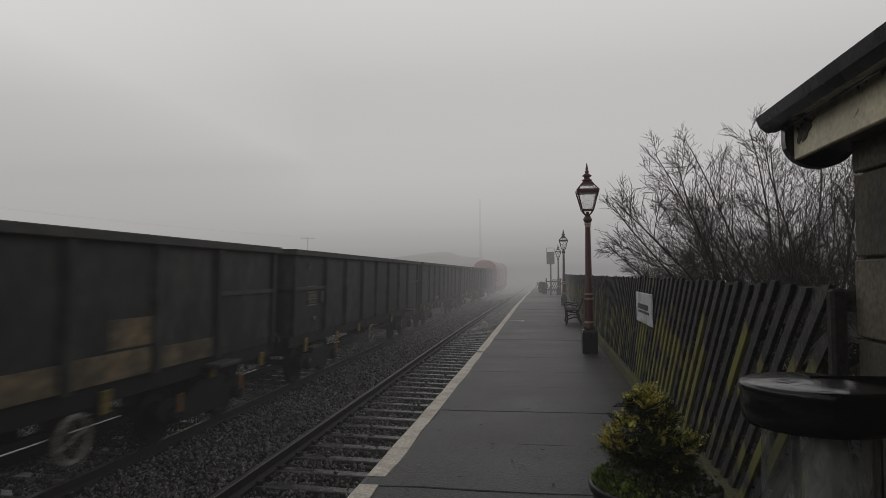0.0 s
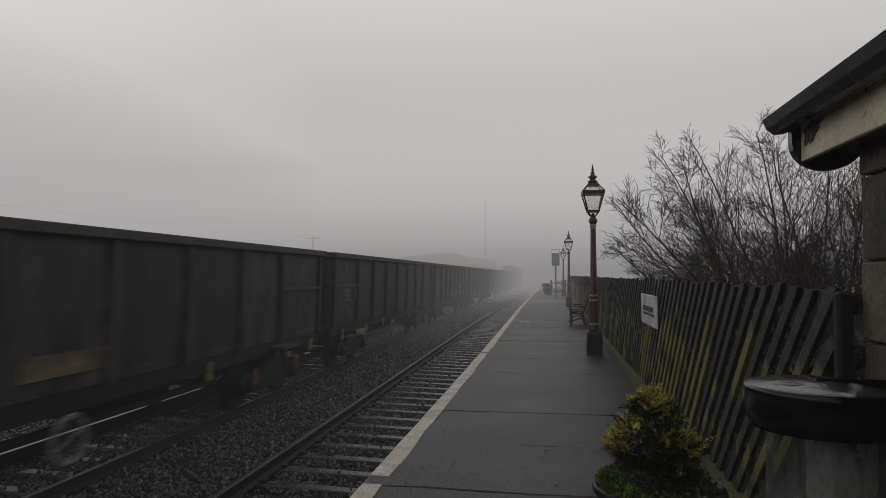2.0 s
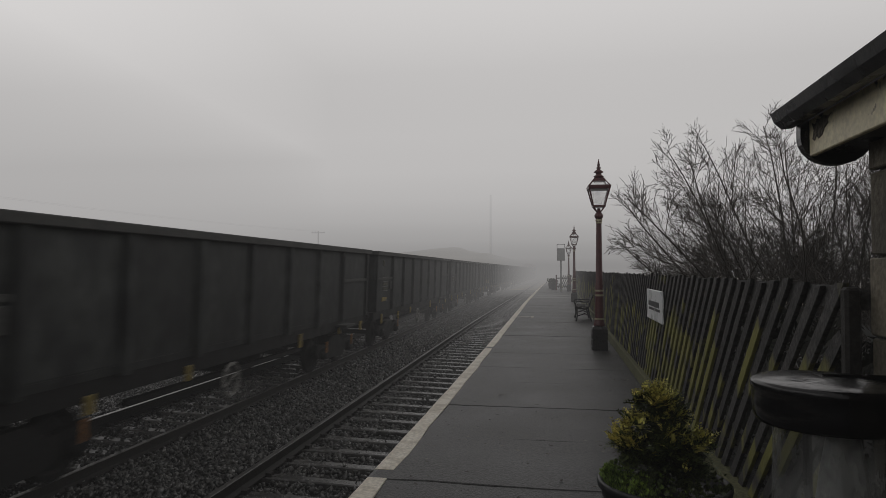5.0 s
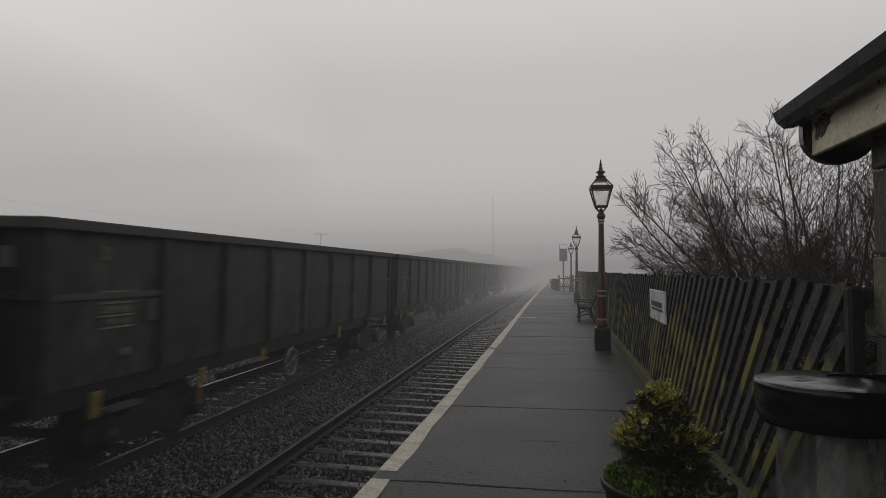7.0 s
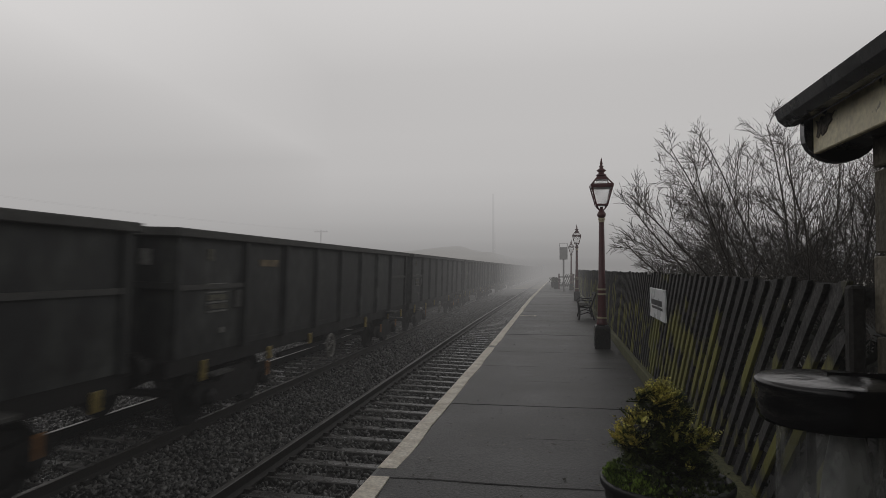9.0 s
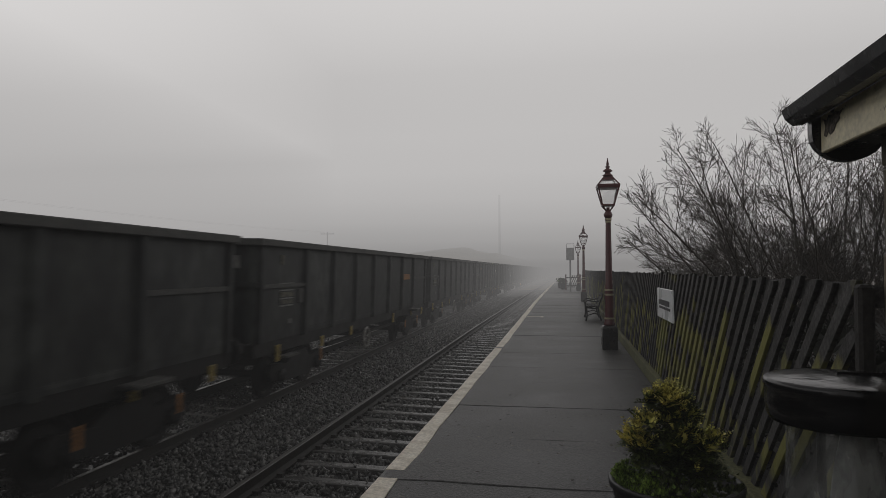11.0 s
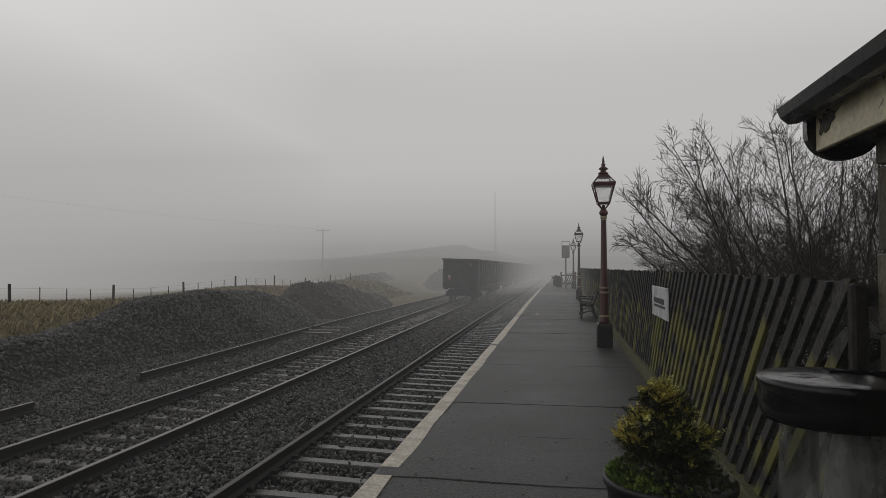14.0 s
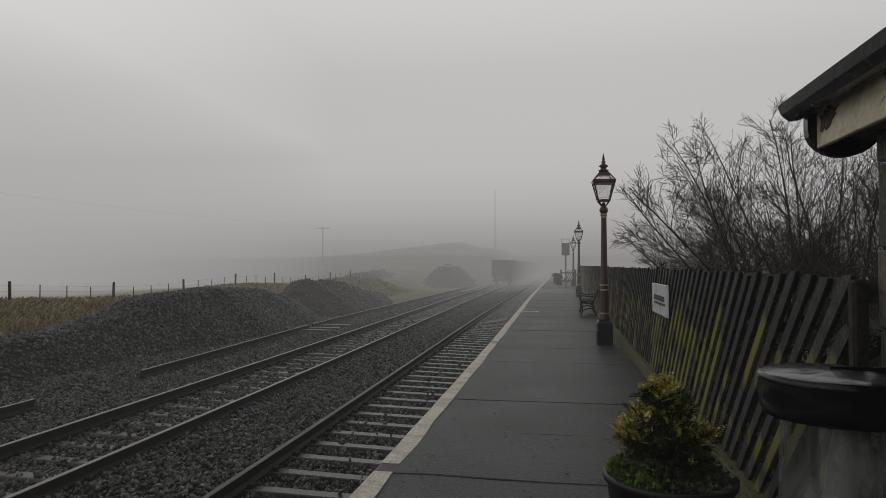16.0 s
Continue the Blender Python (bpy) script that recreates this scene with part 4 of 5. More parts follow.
def name_board():
    ob = tagged(new("sign"), "white enamel notice board with small dark lettering on the fence", "sign")
    part("panel", boxes((1.085, 1.105, 7.3, 8.48, 0.93, 1.28)), M_SIGN, ob, bevel=0.006)
    for z, y0, y1, h in ((1.12, 7.5, 8.3, 0.03), (1.06, 7.45, 7.8, 0.014), (1.06, 7.85, 8.28, 0.014)):
        part("text_bar", boxes((1.081, 1.0845, y0, y1, z - h, z + h)), M_INK, ob, "dark illegible line of lettering")
    for y in (7.5, 8.3):
        part("batten", boxes((1.106, 1.117, y - 0.03, y + 0.03, 0.96, 1.26)), M_WOOD, ob)


name_board()


# ---- station building at the near end ----
def building():
    ob = tagged(new("station_building"), "soot-stained sandstone station building with peeling cream fascia", "building")
    part("wall_core", boxes((1.23, 5.5, -7, 2.795, -0.3, 2.12)), M_MORTAR, ob)
    rng = random.Random(4)
    z, course = 0.0, 0
    while z < 2.05:
        h = (0.32, 0.29, 0.34, 0.3, 0.31, 0.33, 0.28)[course % 7]
        h = min(h, 2.1 - z)
        y = 2.82
        first = True
        while y > -3.5:
            ln = (0.28 if course % 2 else 0.5) if first else rng.uniform(0.4, 0.75)
            first = False
            part("stone", boxes((1.2 + rng.uniform(-0.004, 0.004), 1.235, y - ln + 0.006, y - 0.006, z + 0.006, z + h - 0.006)), M_STONE, ob, bevel=0.006)
            y -= ln
        x = 1.24
        while x < 3.2:
            ln = rng.uniform(0.4, 0.7)
            part("stone", boxes((x + 0.006, x + ln - 0.006, 2.79, 2.822, z + 0.006, z + h - 0.006)), M_STONE, ob, bevel=0.006)
            x += ln
        z += h
        course += 1
    part("fascia", boxes((1.05, 1.075, -7, 2.995, 1.985, 2.14)), M_PEEL, ob, "peeling cream painted fascia board", bevel=0.004)
    part("soffit", boxes((1.076, 1.23, -7, 2.985, 2.0, 2.02)), M_BLACK, ob)
    bm = bmesh.new()
    pts = [(1.018, 2.15)] + [(1.16 + 0.143 * math.cos(radians(a)), 2.068 + 0.118 * math.sin(radians(a))) for a in range(180, 361, 15)] + [(1.30, 2.15)]
    prism(bm, pts, "y", 3.0, 3.05)
    part("bargeboard_foot", bm, M_BLACK, ob, "dark rounded bargeboard end")
    bm = bmesh.new()
    prism(bm, [(0.915, 2.182), (0.93, 2.142), (0.96, 2.115), (1.0, 2.118), (1.045, 2.14), (1.049, 2.2), (0.96, 2.2), (0.93, 2.178)], "y", -7, 3.055)
    part("gutter", bm, M_BLACK, ob, "black painted gutter")
    bm = bmesh.new()
    rise = math.tan(radians(36))
    prism(bm, [(0.98, 2.19), (3.4, 2.19 + 2.42 * rise), (3.4, 2.15 + 2.42 * rise), (1.02, 2.16)], "y", -7, 3.035)
    part("roof_deck", bm, M_BLACK, ob)
    bm = bmesh.new()
    prism(bm, [(1.02, 2.16), (3.4, 2.16 + 2.38 * rise), (3.4, 2.02 + 2.38 * rise), (1.14, 2.06)], "y", 2.995, 3.04)
    part("bargeboard", bm, M_BLACK, ob)
    for r in range(9):
        x = 0.965 + r * 0.2
        y = 3.055 + (0.0 if r % 2 else -0.13)
        while y > -2.0:
            w = 0.26
            bm = bmesh.new()
            z0 = 2.212 + (x - 1.0) * rise
            prism(bm, [(x, z0 + 0.006), (x + 0.32, z0 + 0.32 * rise - 0.012), (x + 0.32, z0 + 0.32 * rise - 0.022), (x, z0 - 0.006)], "y", y - w + 0.004 + rng.uniform(0, 0.004), y)
            part("slate", bm, M_SLATE, ob)
            y -= w
    part("end_wall", boxes((1.3, 5.5, 2.735, 2.789, 2.12, 2.3)), M_MORTAR, ob)


def peel_material():
    m = material("peeling_cream_paint", (0.7, 0.64, 0.44), 0.5, 0, 5, 0.2, 50, 0.2, (0.55, 0.49, 0.33))
    n, l = m.node_tree.nodes, m.node_tree.links
    b = n["Principled BSDF"]
    old = b.inputs["Base Color"].links[0].from_socket
    t = n.new("ShaderNodeTexNoise")
    t.inputs["Scale"].default_value, t.inputs["Detail"].default_value = 9, 8
    co = n.new("ShaderNodeTexCoord")
    l.new(co.outputs["Object"], t.inputs["Vector"])
    r = n.new("ShaderNodeMapRange")
    r.inputs["From Min"].default_value, r.inputs["From Max"].default_value = 0.62, 0.66
    l.new(t.outputs["Fac"], r.inputs["Value"])
    mx = n.new("ShaderNodeMix")
    mx.data_type = "RGBA"
    l.new(r.outputs[0], mx.inputs["Factor"])
    l.new(old, mx.inputs[6])
    mx.inputs[7].default_value = (0.08, 0.07, 0.06, 1)
    l.new(mx.outputs[2], b.inputs["Base Color"])
    return m


M_PEEL = peel_material()
M_ROT = material("bare_rotten_wood", (0.13, 0.11, 0.085), 0.9, 0, 14, 0.6, 60, 0.8, (0.03, 0.026, 0.022))
building()
bm = bmesh.new()
prism(bm, [(2.95, 2.05), (2.935, 2.085), (2.955, 2.118), (2.92, 2.105), (2.9, 2.124), (2.855, 2.116), (2.83, 2.124), (2.79, 2.112), (2.76, 2.117), (2.8, 2.098), (2.79, 2.086), (2.83, 2.072), (2.85, 2.05), (2.89, 2.042), (2.905, 2.06), (2.93, 2.04)], "x", 1.046, 1.0495)
flake = part("rot_patch", bm, M_ROT, bpy.data.objects["station_building"], "bare rotten wood where paint has flaked")


# ---- bin and planter ----
def litter_bin():
    o = tagged(new("litter_bin"), "black lidded litter bin with hanging clear plastic bag", "litter bin")
    o.location = (0.892, 2.4, 0)
    bm = bmesh.new()
    lathe(bm, [(0.2, 1.0), (0.222, 1.0), (0.232, 1.02), (0.236, 1.06), (0.234, 1.1), (0.24, 1.112), (0.24, 1.128), (0.236, 1.136), (0.228, 1.139), (0.15, 1.146), (0.08, 1.153), (0.01, 1.156)], 72)
    part("lid", bm, M_LID, o, "glossy wet black lid", smooth=True)
    part("flap", boxes((-0.02, 0.225, -0.004, 0.004, 1.12, 1.161)), M_LID, o)
    bm = bmesh.new()
    n, rows = 48, []
    for z in (1.02, 0.88, 0.7, 0.55, 0.4, 0.28, 0.2):
        row = []
        for i in range(n):
            a = 2 * math.pi * i / n
            r = 0.172 + 0.008 * math.sin(7 * a + z * 3) + 0.012 * noise.noise((math.cos(a) * 2.5, math.sin(a) * 2.5, z * 2.5)) - (0.05 if z == 0.2 else 0)
            row.append(bm.verts.new((r * math.cos(a), r * math.sin(a), z)))
        rows.append(row)
    for a, b in zip(rows, rows[1:]):
        for i in range(n):
            bm.faces.new((a[i], a[(i + 1) % n], b[(i + 1) % n], b[i]))
    bm.faces.new(rows[-1])
    part("bag", bm, M_BAG, o, "creased clear plastic bag", smooth=True)
    # a pale bundle hangs inside the bag
    bm = bmesh.new()
    rows = []
    for z, r in ((0.98, 0.045), (0.85, 0.065), (0.7, 0.085), (0.55, 0.1), (0.4, 0.11), (0.3, 0.09)):
        rows.append([bm.verts.new(((r + 0.02 * noise.noise((math.cos(k * 0.349) * 2, math.sin(k * 0.349) * 2, z * 3))) * math.cos(k * 0.349) + 0.03, (r + 0.012 * math.sin(5 * k * 0.349)) * math.sin(k * 0.349) - 0.03, z)) for k in range(18)])
    for a, b in zip(rows, rows[1:]):
        for i in range(18):
            bm.faces.new((a[i], a[(i + 1) % 18], b[(i + 1) % 18], b[i]))
    bm.faces.new(rows[-1])
    part("bundle", bm, M_BUNDLE, o, "pale folded liner inside the bag", smooth=True)
    bm = bmesh.new()
    lathe(bm, [(0.16, 0), (0.16, 0.015), (0.02, 0.03)], 20)
    tube(bm, [(0.195, 0.03, 0.0), (0.195, 0.03, 0.95)], [0.016, 0.016], 8)
    tube(bm, [(-0.0, 0.205, 0.0), (-0.0, 0.205, 0.95)], [0.016, 0.016], 8)
    part("stand", bm, M_BLACK, o)
    bm = bmesh.new()
    rng = random.Random(6)
    for _ in range(26):
        a, r, z = rng.uniform(0, 6.28), rng.uniform(0, 0.1), rng.uniform(0.24, 0.5)
        m = pose(r * math.cos(a), r * math.sin(a), z, rng.uniform(0, 360), rng.uniform(0, 360), 0)
        vs = box(bm, -0.05, 0.05, -0.035, 0.035, -0.012, 0.012)
        for v in vs:
            v.co = m @ v.co
    part("rubbish", bm, M_PALE, o, "crumpled pale rubbish in the bag")


def bag_material():
    m = bpy.data.materials.new("clear_plastic_bag")
    m.use_nodes = True
    n, l = m.node_tree.nodes, m.node_tree.links
    b = n["Principled BSDF"]
    b.inputs["Base Color"].default_value = (0.42, 0.43, 0.42, 1)
    b.inputs["Roughness"].default_value = 0.22
    t = n.new("ShaderNodeTexNoise")
    t.inputs["Scale"].default_value, t.inputs["Detail"].default_value = 14, 6
    co = n.new("ShaderNodeTexCoord")
    mp = n.new("ShaderNodeMapping")
    mp.inputs["Scale"].default_value = (1, 1, 0.35)
    l.new(co.outputs["Object"], mp.inputs[0])
    l.new(mp.outputs[0], t.inputs["Vector"])
    bp = n.new("ShaderNodeBump")
    bp.inputs["Strength"].default_value, bp.inputs["Distance"].default_value = 0.8, 0.03
    l.new(t.outputs["Fac"], bp.inputs["Height"])
    l.new(bp.outputs[0], b.inputs["Normal"])
    tr = n.new("ShaderNodeBsdfTransparent")
    tr.inputs["Color"].default_value = (0.8, 0.8, 0.8, 1)
    mx = n.new("ShaderNodeMixShader")
    r = n.new("ShaderNodeMapRange")
    r.inputs["From Min"].default_value, r.inputs["From Max"].default_value = 0.35, 0.65
    r.inputs["To Min"].default_value, r.inputs["To Max"].default_value = 0.08, 0.5
    l.new(t.outputs["Fac"], r.inputs["Value"])
    l.new(r.outputs[0], mx.inputs[0])
    l.new(tr.outputs[0], mx.inputs[1])
    l.new(b.outputs[0], mx.inputs[2])
    l.new(mx.outputs[0], n["Material Output"].inputs["Surface"])
    return m


M_BAG = bag_material()
M_BUNDLE = material("pale_plastic_liner", (0.3, 0.31, 0.3), 0.4, 0, 7, 0.35, 25, 0.6, (0.16, 0.165, 0.16))
M_LID = material("wet_black_plastic", (0.009, 0.009, 0.01), 0.2, 0, 9, 0.2, 14, 0.5)
litter_bin()


def spray(bm, rng, p, out, size, mat):
    """A flattened fan of scale leaves growing outwards."""
    d = (out + Vector((rng.gauss(0, 0.35), rng.gauss(0, 0.35), rng.gauss(0.15, 0.3)))).normalized()
    s = d.cross(Vector((rng.gauss(0, 1), rng.gauss(0, 1), rng.gauss(0, 1)))).normalized()
    for k in range(7):
        a = (k - 3) * 0.3
        t = d * math.cos(a) + s * math.sin(a)
        w = t.cross(d.cross(s)).normalized() * size * 0.085
        ln = size * (1.0 - 0.1 * abs(k - 3)) * rng.uniform(0.8, 1.15)
        v = [bm.verts.new(q) for q in (p, p + t * ln * 0.55 + w, p + t * ln, p + t * ln * 0.55 - w)]
        bm.faces.new(v).material_index = mat


def frond(bm, rng, p, out, size, mat):
    """A flat feathery spray: a drooping axis with pairs of scale leaflets."""
    d = (out + Vector((rng.gauss(0, 0.3), rng.gauss(0, 0.3), rng.gauss(0.1, 0.25)))).normalized()
    s = d.cross(Vector((rng.gauss(0, 0.5), rng.gauss(0, 0.5), 1))).normalized()
    up = s.cross(d).normalized()
    droop = rng.uniform(-0.1, 0.35)
    for k in range(6):
        u = k / 5
        base = p + d * size * u - up * size * droop * u * u
        ln = size * 0.5 * (1 - 0.62 * u) * rng.uniform(0.8, 1.2)
        for g in (-1, 1):
            t = (d * 0.75 + s * g * 0.8 + up * rng.gauss(0, 0.15)).normalized()
            w = t.cross(up).normalized() * ln * 0.26
            v = [bm.verts.new(q) for q in (base, base + t * ln * 0.5 + w, base + t * ln, base + t * ln * 0.5 - w)]
            bm.faces.new(v).material_index = mat


def planter():
    o = tagged(new("planter"), "black tub planted with a small golden conifer", "plant pot")
    o.location = (0.56, 3.75, 0)
    bm = bmesh.new()
    lathe(bm, [(0.26, 0), (0.29, 0.02), (0.328, 0.33), (0.345, 0.335), (0.35, 0.37), (0.337, 0.378), (0.318, 0.365), (0.312, 0.32), (0.01, 0.335)], 40)
    part("tub", bm, M_TUB, o, "black plastic tub", smooth=True)
    rng = random.Random(12)
    bm = bmesh.new()
    # clumps: place, size, and the share of gold among their outer sprays
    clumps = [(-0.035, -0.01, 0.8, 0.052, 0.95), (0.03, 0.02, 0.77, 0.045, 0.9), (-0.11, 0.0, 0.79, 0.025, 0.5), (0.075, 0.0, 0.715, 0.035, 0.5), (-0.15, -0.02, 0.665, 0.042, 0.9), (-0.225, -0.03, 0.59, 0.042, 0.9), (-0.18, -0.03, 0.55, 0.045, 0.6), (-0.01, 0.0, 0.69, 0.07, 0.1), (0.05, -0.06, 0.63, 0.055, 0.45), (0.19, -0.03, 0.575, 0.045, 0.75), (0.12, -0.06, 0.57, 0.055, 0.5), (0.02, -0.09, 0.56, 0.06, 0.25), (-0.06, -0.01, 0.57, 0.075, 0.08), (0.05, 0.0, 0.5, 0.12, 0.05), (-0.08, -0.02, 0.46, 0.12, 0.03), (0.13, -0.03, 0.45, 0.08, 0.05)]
    for cx, cy, cz, r, gold in clumps:
        for _ in range(int(9500 * r * r) + 44):
            u = Vector((rng.gauss(0, 1), rng.gauss(0, 1), rng.gauss(0.15, 0.9))).normalized()
            depth = rng.random() ** 0.5
            p = Vector((cx, cy, cz)) + u * r * depth * 0.95
            if p.z < 0.36:
                continue
            # sprays deep inside and underneath always take the dark green
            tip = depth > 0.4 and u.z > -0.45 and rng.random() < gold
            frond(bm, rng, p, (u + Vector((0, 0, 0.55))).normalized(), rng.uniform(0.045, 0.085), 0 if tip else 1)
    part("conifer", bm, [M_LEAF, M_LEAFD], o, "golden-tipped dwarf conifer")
    bm = bmesh.new()
    for _ in range(1700):
        a, r = rng.uniform(0, 2 * math.pi), 0.335 * rng.random() ** 0.5
        if math.cos(a) * r > -0.08 and rng.random() < 0.55:
            continue
        mound = 0.05 * (1 + noise.noise((6 * math.cos(a) * r, 6 * math.sin(a) * r, 2)))
        spray(bm, rng, Vector((r * math.cos(a), r * math.sin(a), 0.345 + mound * rng.random())), Vector((0, 0, 1)), rng.uniform(0.02, 0.036), 1 if math.cos(a) * r > rng.uniform(-0.2, 0.1) else 0)
    part("ground_cover", bm, [M_MOSSG, M_LEAFD], o, "bright green moss and creeping leaves")
    bm = bmesh.new()
    tube(bm, [(0, 0, 0.3), (0.01, 0, 0.55), (0, 0.01, 0.78)], [0.02, 0.014, 0.006], 6)
    part("stem", bm, M_BARK, o)


M_TUB = material("black_plastic_tub", (0.014, 0.014, 0.015), 0.45, 0, 5, 0.3, 60, 0.1)
M_MOSSG = material("green_ground_cover", (0.16, 0.24, 0.035), 0.7, 0, 9, 0.4, 40, 0.0, (0.07, 0.12, 0.02), "isl")
planter()


# ---- bench and far platform things ----
def bench():
    o = tagged(new("bench"), "black cast iron bench with wooden slats beside the fence", "bench")
    o.location = (0.78, 19.9, 0)
    o.scale = (0.82, 1, 0.95)
    for y in (0.0, 1.5):
        bm = bmesh.new()
        tube(bm, [(-0.3, y, 0), (-0.26, y, 0.18), (-0.28, y, 0.42)], [0.035, 0.028, 0.03], 8)
        tube(bm, [(0.24, y, 0), (0.17, y, 0.2), (0.12, y, 0.4), (0.2, y, 0.6), (0.3, y, 0.82)], [0.035, 0.028, 0.03, 0.026, 0.022], 8)
        tube(bm, [(-0.28, y, 0.42), (0, y, 0.38), (0.14, y, 0.42)], [0.03, 0.026, 0.03], 8)
        tube(bm, [(-0.28, y, 0.42), (-0.33, y, 0.55), (-0.24, y, 0.63), (0.0, y, 0.6), (0.2, y, 0.62)], [0.022, 0.022, 0.024, 0.022, 0.02], 8)
        tube(bm, [(-0.27, y, 0.16), (0, y, 0.24), (0.18, y, 0.18)], [0.018, 0.018, 0.018], 6)
        part("bench_end", bm, M_BLACK, o, "scrolled cast iron bench end")
    for x in (-0.27, -0.15, -0.03, 0.09):
        part("slat", boxes((x - 0.05, x + 0.05, -0.05, 1.55, 0.43, 0.46)), M_WOOD, o, bevel=0.006)
    for x, z in ((0.185, 0.56), (0.235, 0.68), (0.285, 0.8)):
        part("back_slat", boxes((-0.014, 0.014, -0.05, 1.55, -0.045, 0.045)), M_WOOD, o, bevel=0.005, at=pose(x - 0.01, 0, z, 0, 24, 0))
    part("plaque", boxes((-0.01, 0.01, -0.12, -0.055, -0.14, 0.14)), M_PALE, o, "pale plaque on the bench back", at=pose(0.2, 0, 0.68, 0, 24, 0))


bench()


def information_board():
    o = tagged(new("information_display"), "grey boxed information display on a post in fog", "display board")
    o.location = (0.22, 46.0, 0)
    bm = bmesh.new()
    lathe(bm, [(0.09, 0), (0.06, 0.1), (0.06, 2.2)], 10)
    part("post", bm, M_GREY, o)
    part("cabinet", boxes((-0.27, 0.27, -0.12, 0.12, 2.15, 3.0)), M_GREY, o, bevel=0.02)
    # screen shares the haze-lightened grey of its cabinet
    part("screen", boxes((-0.22, 0.22, -0.128, -0.121, 2.25, 2.9)), M_GREY, o)
    part("hoop", boxes((-0.27, -0.24, -0.02, 0.02, 3.0, 3.25), (0.24, 0.27, -0.02, 0.02, 3.0, 3.25), (-0.27, 0.27, -0.02, 0.02, 3.25, 3.28)), M_GREY, o)


information_board()


def barrier():
    o = tagged(new("barrier"), "pale slanted paling barrier across the platform end", "fence")
    o.location = (0, 50.5, 0)
    for x in (-0.1, 0.95):
        part("post", boxes((x - 0.05, x + 0.05, -0.05, 0.05, 0, 1.15)), M_MAROON, o)
    for z in (0.3, 0.9):
        part("rail", boxes((-0.05, 0.9, 0.03, 0.06, z - 0.04, z + 0.04)), M_WOOD, o)
    for i in range(6):
        x = 0.0 + i * 0.15
        bm = bmesh.new()
        prism(bm, [(x, 0.15), (x + 0.07, 0.15), (x + 0.47, 1.1), (x + 0.4, 1.1)], "y", -0.02, 0.01)
        part("paling", bm, M_PALE, o)
    for x, y, s in ((-0.3, 51.5, 0.8), (-0.55, 54.5, 0.75)):
        p = tagged(new("flower_tub"), "dark flower tub with a low shrub", "plant pot", "far flower tubs")
        p.location = (x, y, 0)
        bm = bmesh.new()
        lathe(bm, [(0.22 * s, 0), (0.3 * s, 0.45), (0.32 * s, 0.46), (0.28 * s, 0.42), (0.01, 0.42)], 16)
        part("tub", bm, M_TUB, p)
        rng = random.Random(int(y))
        bm = bmesh.new()
        for _ in range(160):
            a, r, z = rng.uniform(0, 6.28), rng.uniform(0, 0.3), rng.uniform(0.42, 0.8)
            spray(bm, rng, Vector((r * math.cos(a), r * math.sin(a), z)), Vector((math.cos(a), math.sin(a), 0.6)), 0.12, 0)
        part("shrub", bm, M_LEAFD, p)


barrier()


# ---- bare shrubs behind the fence ----
def bough(bm, rng, p, d, length, r, level, lift, foot):
    """A limb that runs out nearly straight, turns up a little and bears finer ones at narrow angles."""
    n = (9, 6, 4, 3)[level]
    wild = (0.05, 0.075, 0.1, 0.12)[level]
    pts, ds = [p.copy()], [d.copy()]
    for i in range(n):
        d = (d + Vector((rng.gauss(0, wild), rng.gauss(0, wild), rng.gauss(lift, wild)))).normalized()
        p = p + d * length / n
        if foot + p.x < 1.35 and p.z < 1.5:
            break
        pts.append(p.copy())
        ds.append(d.copy())
    n = len(pts) - 1
    if n < 1:
        return
    thin = (0.0048, 0.0034, 0.0026, 0.002)[level]
    tube(bm, pts, [max(thin, r * (1 - 0.85 * i / n)) for i in range(n + 1)], 5 if level == 0 else 3)
    if level == 3:
        return
    kids = (14, 8, 4)[level]
    for k in range(kids):
        at = (0.22, 0.12, 0.15)[level] + (0.98 - 0.2) * (k + rng.random()) / kids
        j = min(n - 1, int(at * n))
        q = pts[j].lerp(pts[j + 1], min(1, at * n - j))
        side = ds[j].cross(Vector((rng.gauss(0, 1), rng.gauss(0, 1), rng.gauss(0, 1)))).normalized()
        dd = (ds[j] + side * rng.uniform(0.45, 0.95)).normalized()
        ln = (length * (1.12 - at) * rng.uniform(0.45, 0.7), length * (1.2 - at) * rng.uniform(0.4, 0.7), length * rng.uniform(0.35, 0.6))[level]
        bough(bm, rng, q, dd, max(0.12, ln), max(thin, r * (1 - 0.85 * at) * 0.55), level + 1, lift, foot)


def shrub(x, y, height, limbs, spread, seed, lift, label):
    """Limbs fan out from one foot; spread: how far the outer ones lean, to the left and to the right."""
    o = tagged(new("bare_shrub"), label, "shrub", "bare shrubs")
    rng = random.Random(seed)
    for k in range(limbs):
        u = (k + rng.uniform(0.2, 0.8)) / limbs
        side = -spread[0] + (spread[0] + spread[1]) * u
        d = Vector((side, rng.gauss(0, 0.45), 1)).normalized()
        bm = bmesh.new()
        bough(bm, rng, Vector((0.25 * side, rng.gauss(0, 0.25), -0.35)), d, height * rng.uniform(0.82, 1.06), 0.034, 0, lift, x)
        part("stem", bm, M_BARK, o)
    o.location = (x, y, 0)


shrub(3.6, 9.8, 4.0, 26, (1.05, 0.9), 21, 0.018, "leafless shrub with fanning dark boughs behind the fence")
shrub(5.4, 10.4, 3.5, 9, (0.8, 0.8), 22, 0.018, "leafless shrub with fanning dark boughs behind the fence")
shrub(3.1, 11.4, 2.5, 19, (1.35, 0.9), 26, 0.012, "low spreading leafless thicket behind the fence")
shrub(4.4, 9.0, 2.3, 12, (1.0, 0.9), 27, 0.012, "low dense leafless thicket behind the fence")


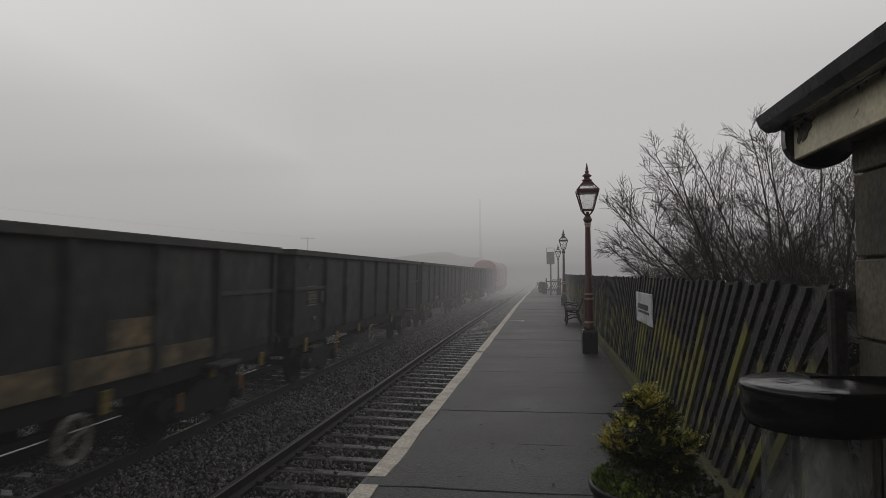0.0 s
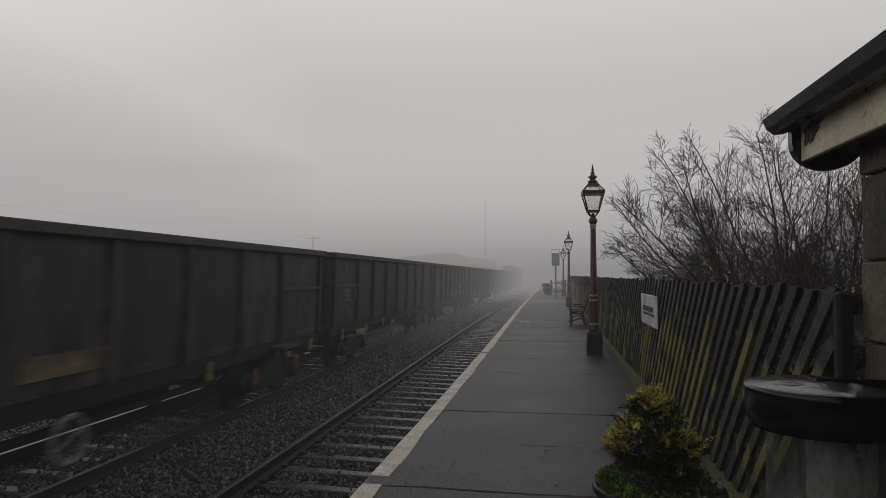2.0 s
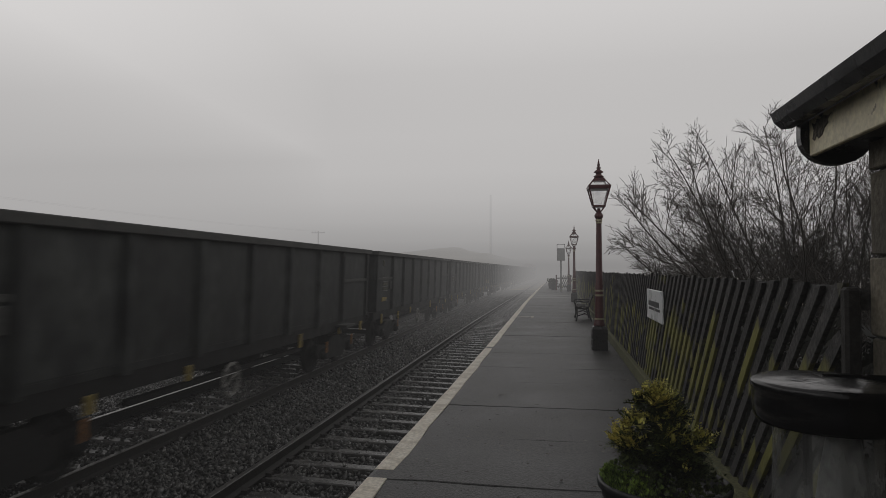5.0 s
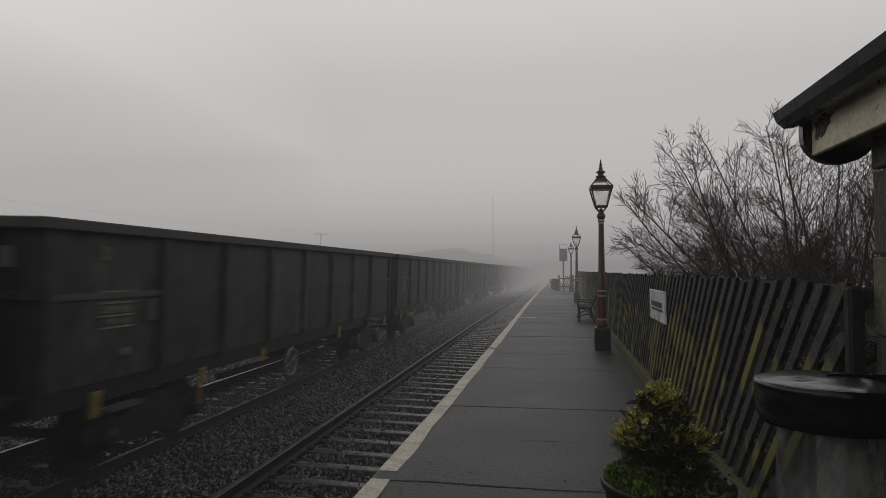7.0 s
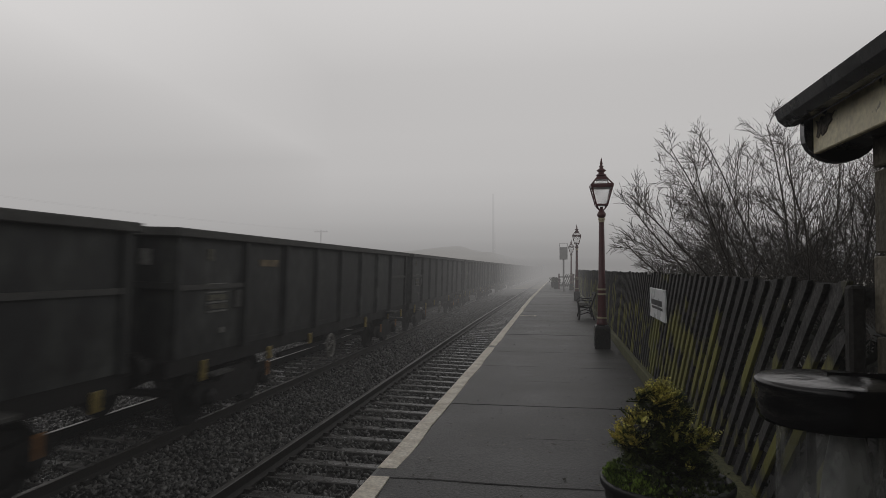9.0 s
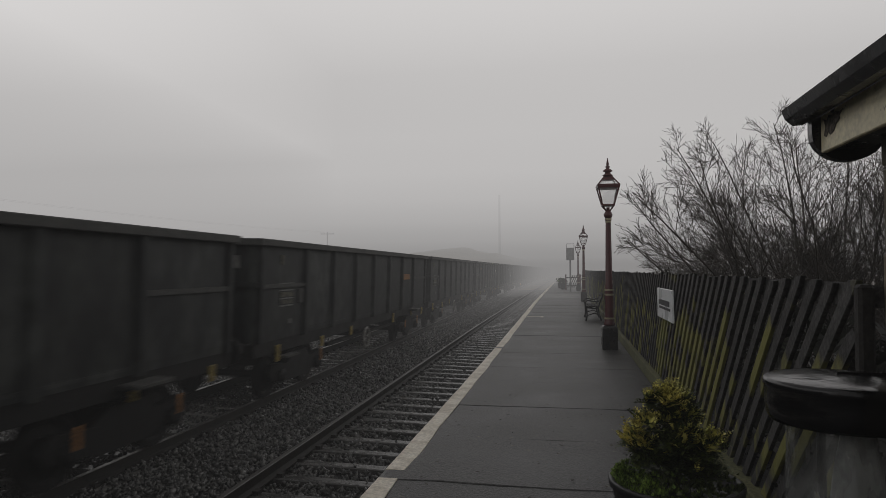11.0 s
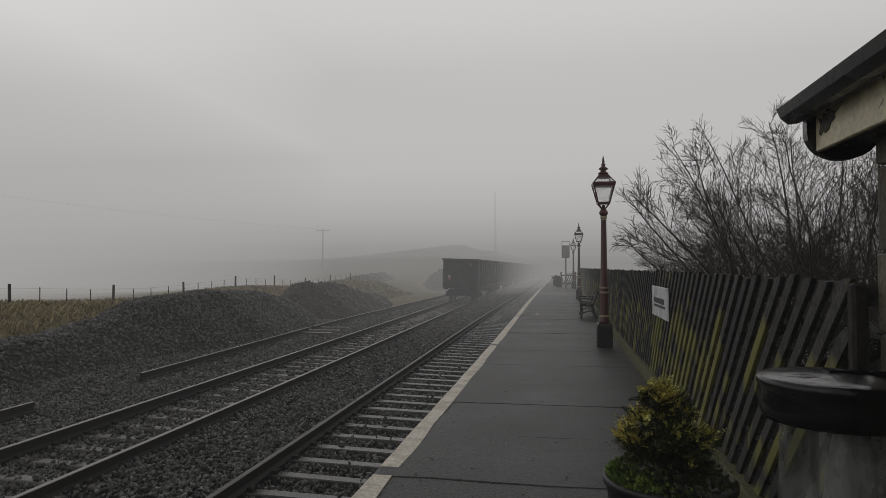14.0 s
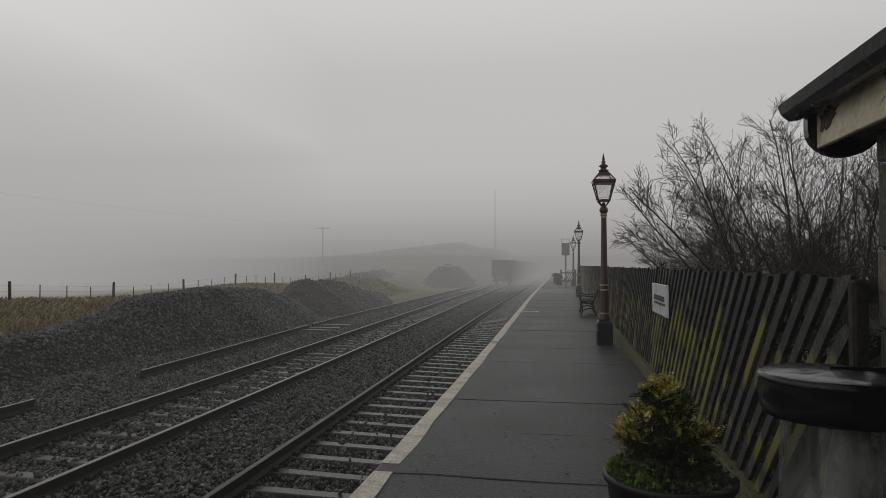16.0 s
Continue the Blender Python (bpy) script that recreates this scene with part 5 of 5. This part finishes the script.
def undergrowth():
    rng = random.Random(17)
    bm = bmesh.new()
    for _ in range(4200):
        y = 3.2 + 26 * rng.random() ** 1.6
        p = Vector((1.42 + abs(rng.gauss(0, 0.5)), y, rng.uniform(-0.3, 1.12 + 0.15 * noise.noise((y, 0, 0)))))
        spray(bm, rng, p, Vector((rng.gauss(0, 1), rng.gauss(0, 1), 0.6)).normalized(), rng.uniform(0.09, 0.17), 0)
    tagged(part("undergrowth", bm, M_BRAMBLE), "tangled bramble undergrowth behind the fence, coloured near black as gap shade", "bushes", kind="stuff")


# near-black leaf colour carries the shade seen through the fence gaps
M_BRAMBLE = material("shade_dark_bramble", (0.016, 0.017, 0.011), 0.8, 0, 6, 0.4, 30, 0.0, (0.01, 0.01, 0.007), "isl")
undergrowth()


# ---- sleepers: pieces of the tracks ----
def sleeper_mesh(mat):
    bm = bmesh.new()
    prism(bm, [(-0.12, -0.32), (0.12, -0.32), (0.09, -0.168), (-0.09, -0.168)], "x", -1.25, 1.25)
    return mesh_of("sleeper", bm, mat, 0.012)


def clip_mesh():
    bm = bmesh.new()
    for s in (-1, 1):
        for c in (-0.7525, 0.7525):
            box(bm, c + s * 0.1 - 0.035, c + s * 0.1 + 0.035, -0.05, 0.05, -0.168, -0.125)
    return mesh_of("rail_clip", bm, M_RAIL)


M_SLEEPERP = material("pale_wet_sleeper", (0.11, 0.108, 0.103), 0.27, 0, 5, 0.35, 30, 0.2, (0.055, 0.054, 0.052), "object")
SLEEPER, SLEEPERP, CLIP = sleeper_mesh(M_SLEEPER), sleeper_mesh(M_SLEEPERP), clip_mesh()
rng = random.Random(31)
for track, x in ((near_track, NEAR_TRACK), (far_track, FAR_TRACK)):
    for i in range(112):
        o = new("sleeper", SLEEPERP if x == NEAR_TRACK else SLEEPER)
        o.parent = track
        o.matrix_basis = track_pose(x, 7.57 + (i - 8) * 0.634) @ pose(rng.uniform(-0.02, 0.02), 0, 0, 0, 0, rng.uniform(-0.6, 0.6))
        if i < 60:
            c = new("rail_clip", CLIP)
            c.parent = track
            c.matrix_basis = track_pose(x, 7.57 + (i - 8) * 0.634)


def motions():
    for n, thing in enumerate(wagons + [loco]):
        start = REAR - SPEED * 12.5 + n * PITCH
        for wheel in [c for c in thing.children if c.name.startswith("wheelset")]:
            x, y, z = wheel.location
            walk(wheel, [(k / 30, pose(x, y, z, -math.degrees(SPEED / R_WHEEL) * k / 30, 0, 0)) for k in range(481)])
        walk(thing, [(k / 2, track_pose(FAR_TRACK, start + SPEED * k / 2, PITCH)) for k in range(33)])


motions()
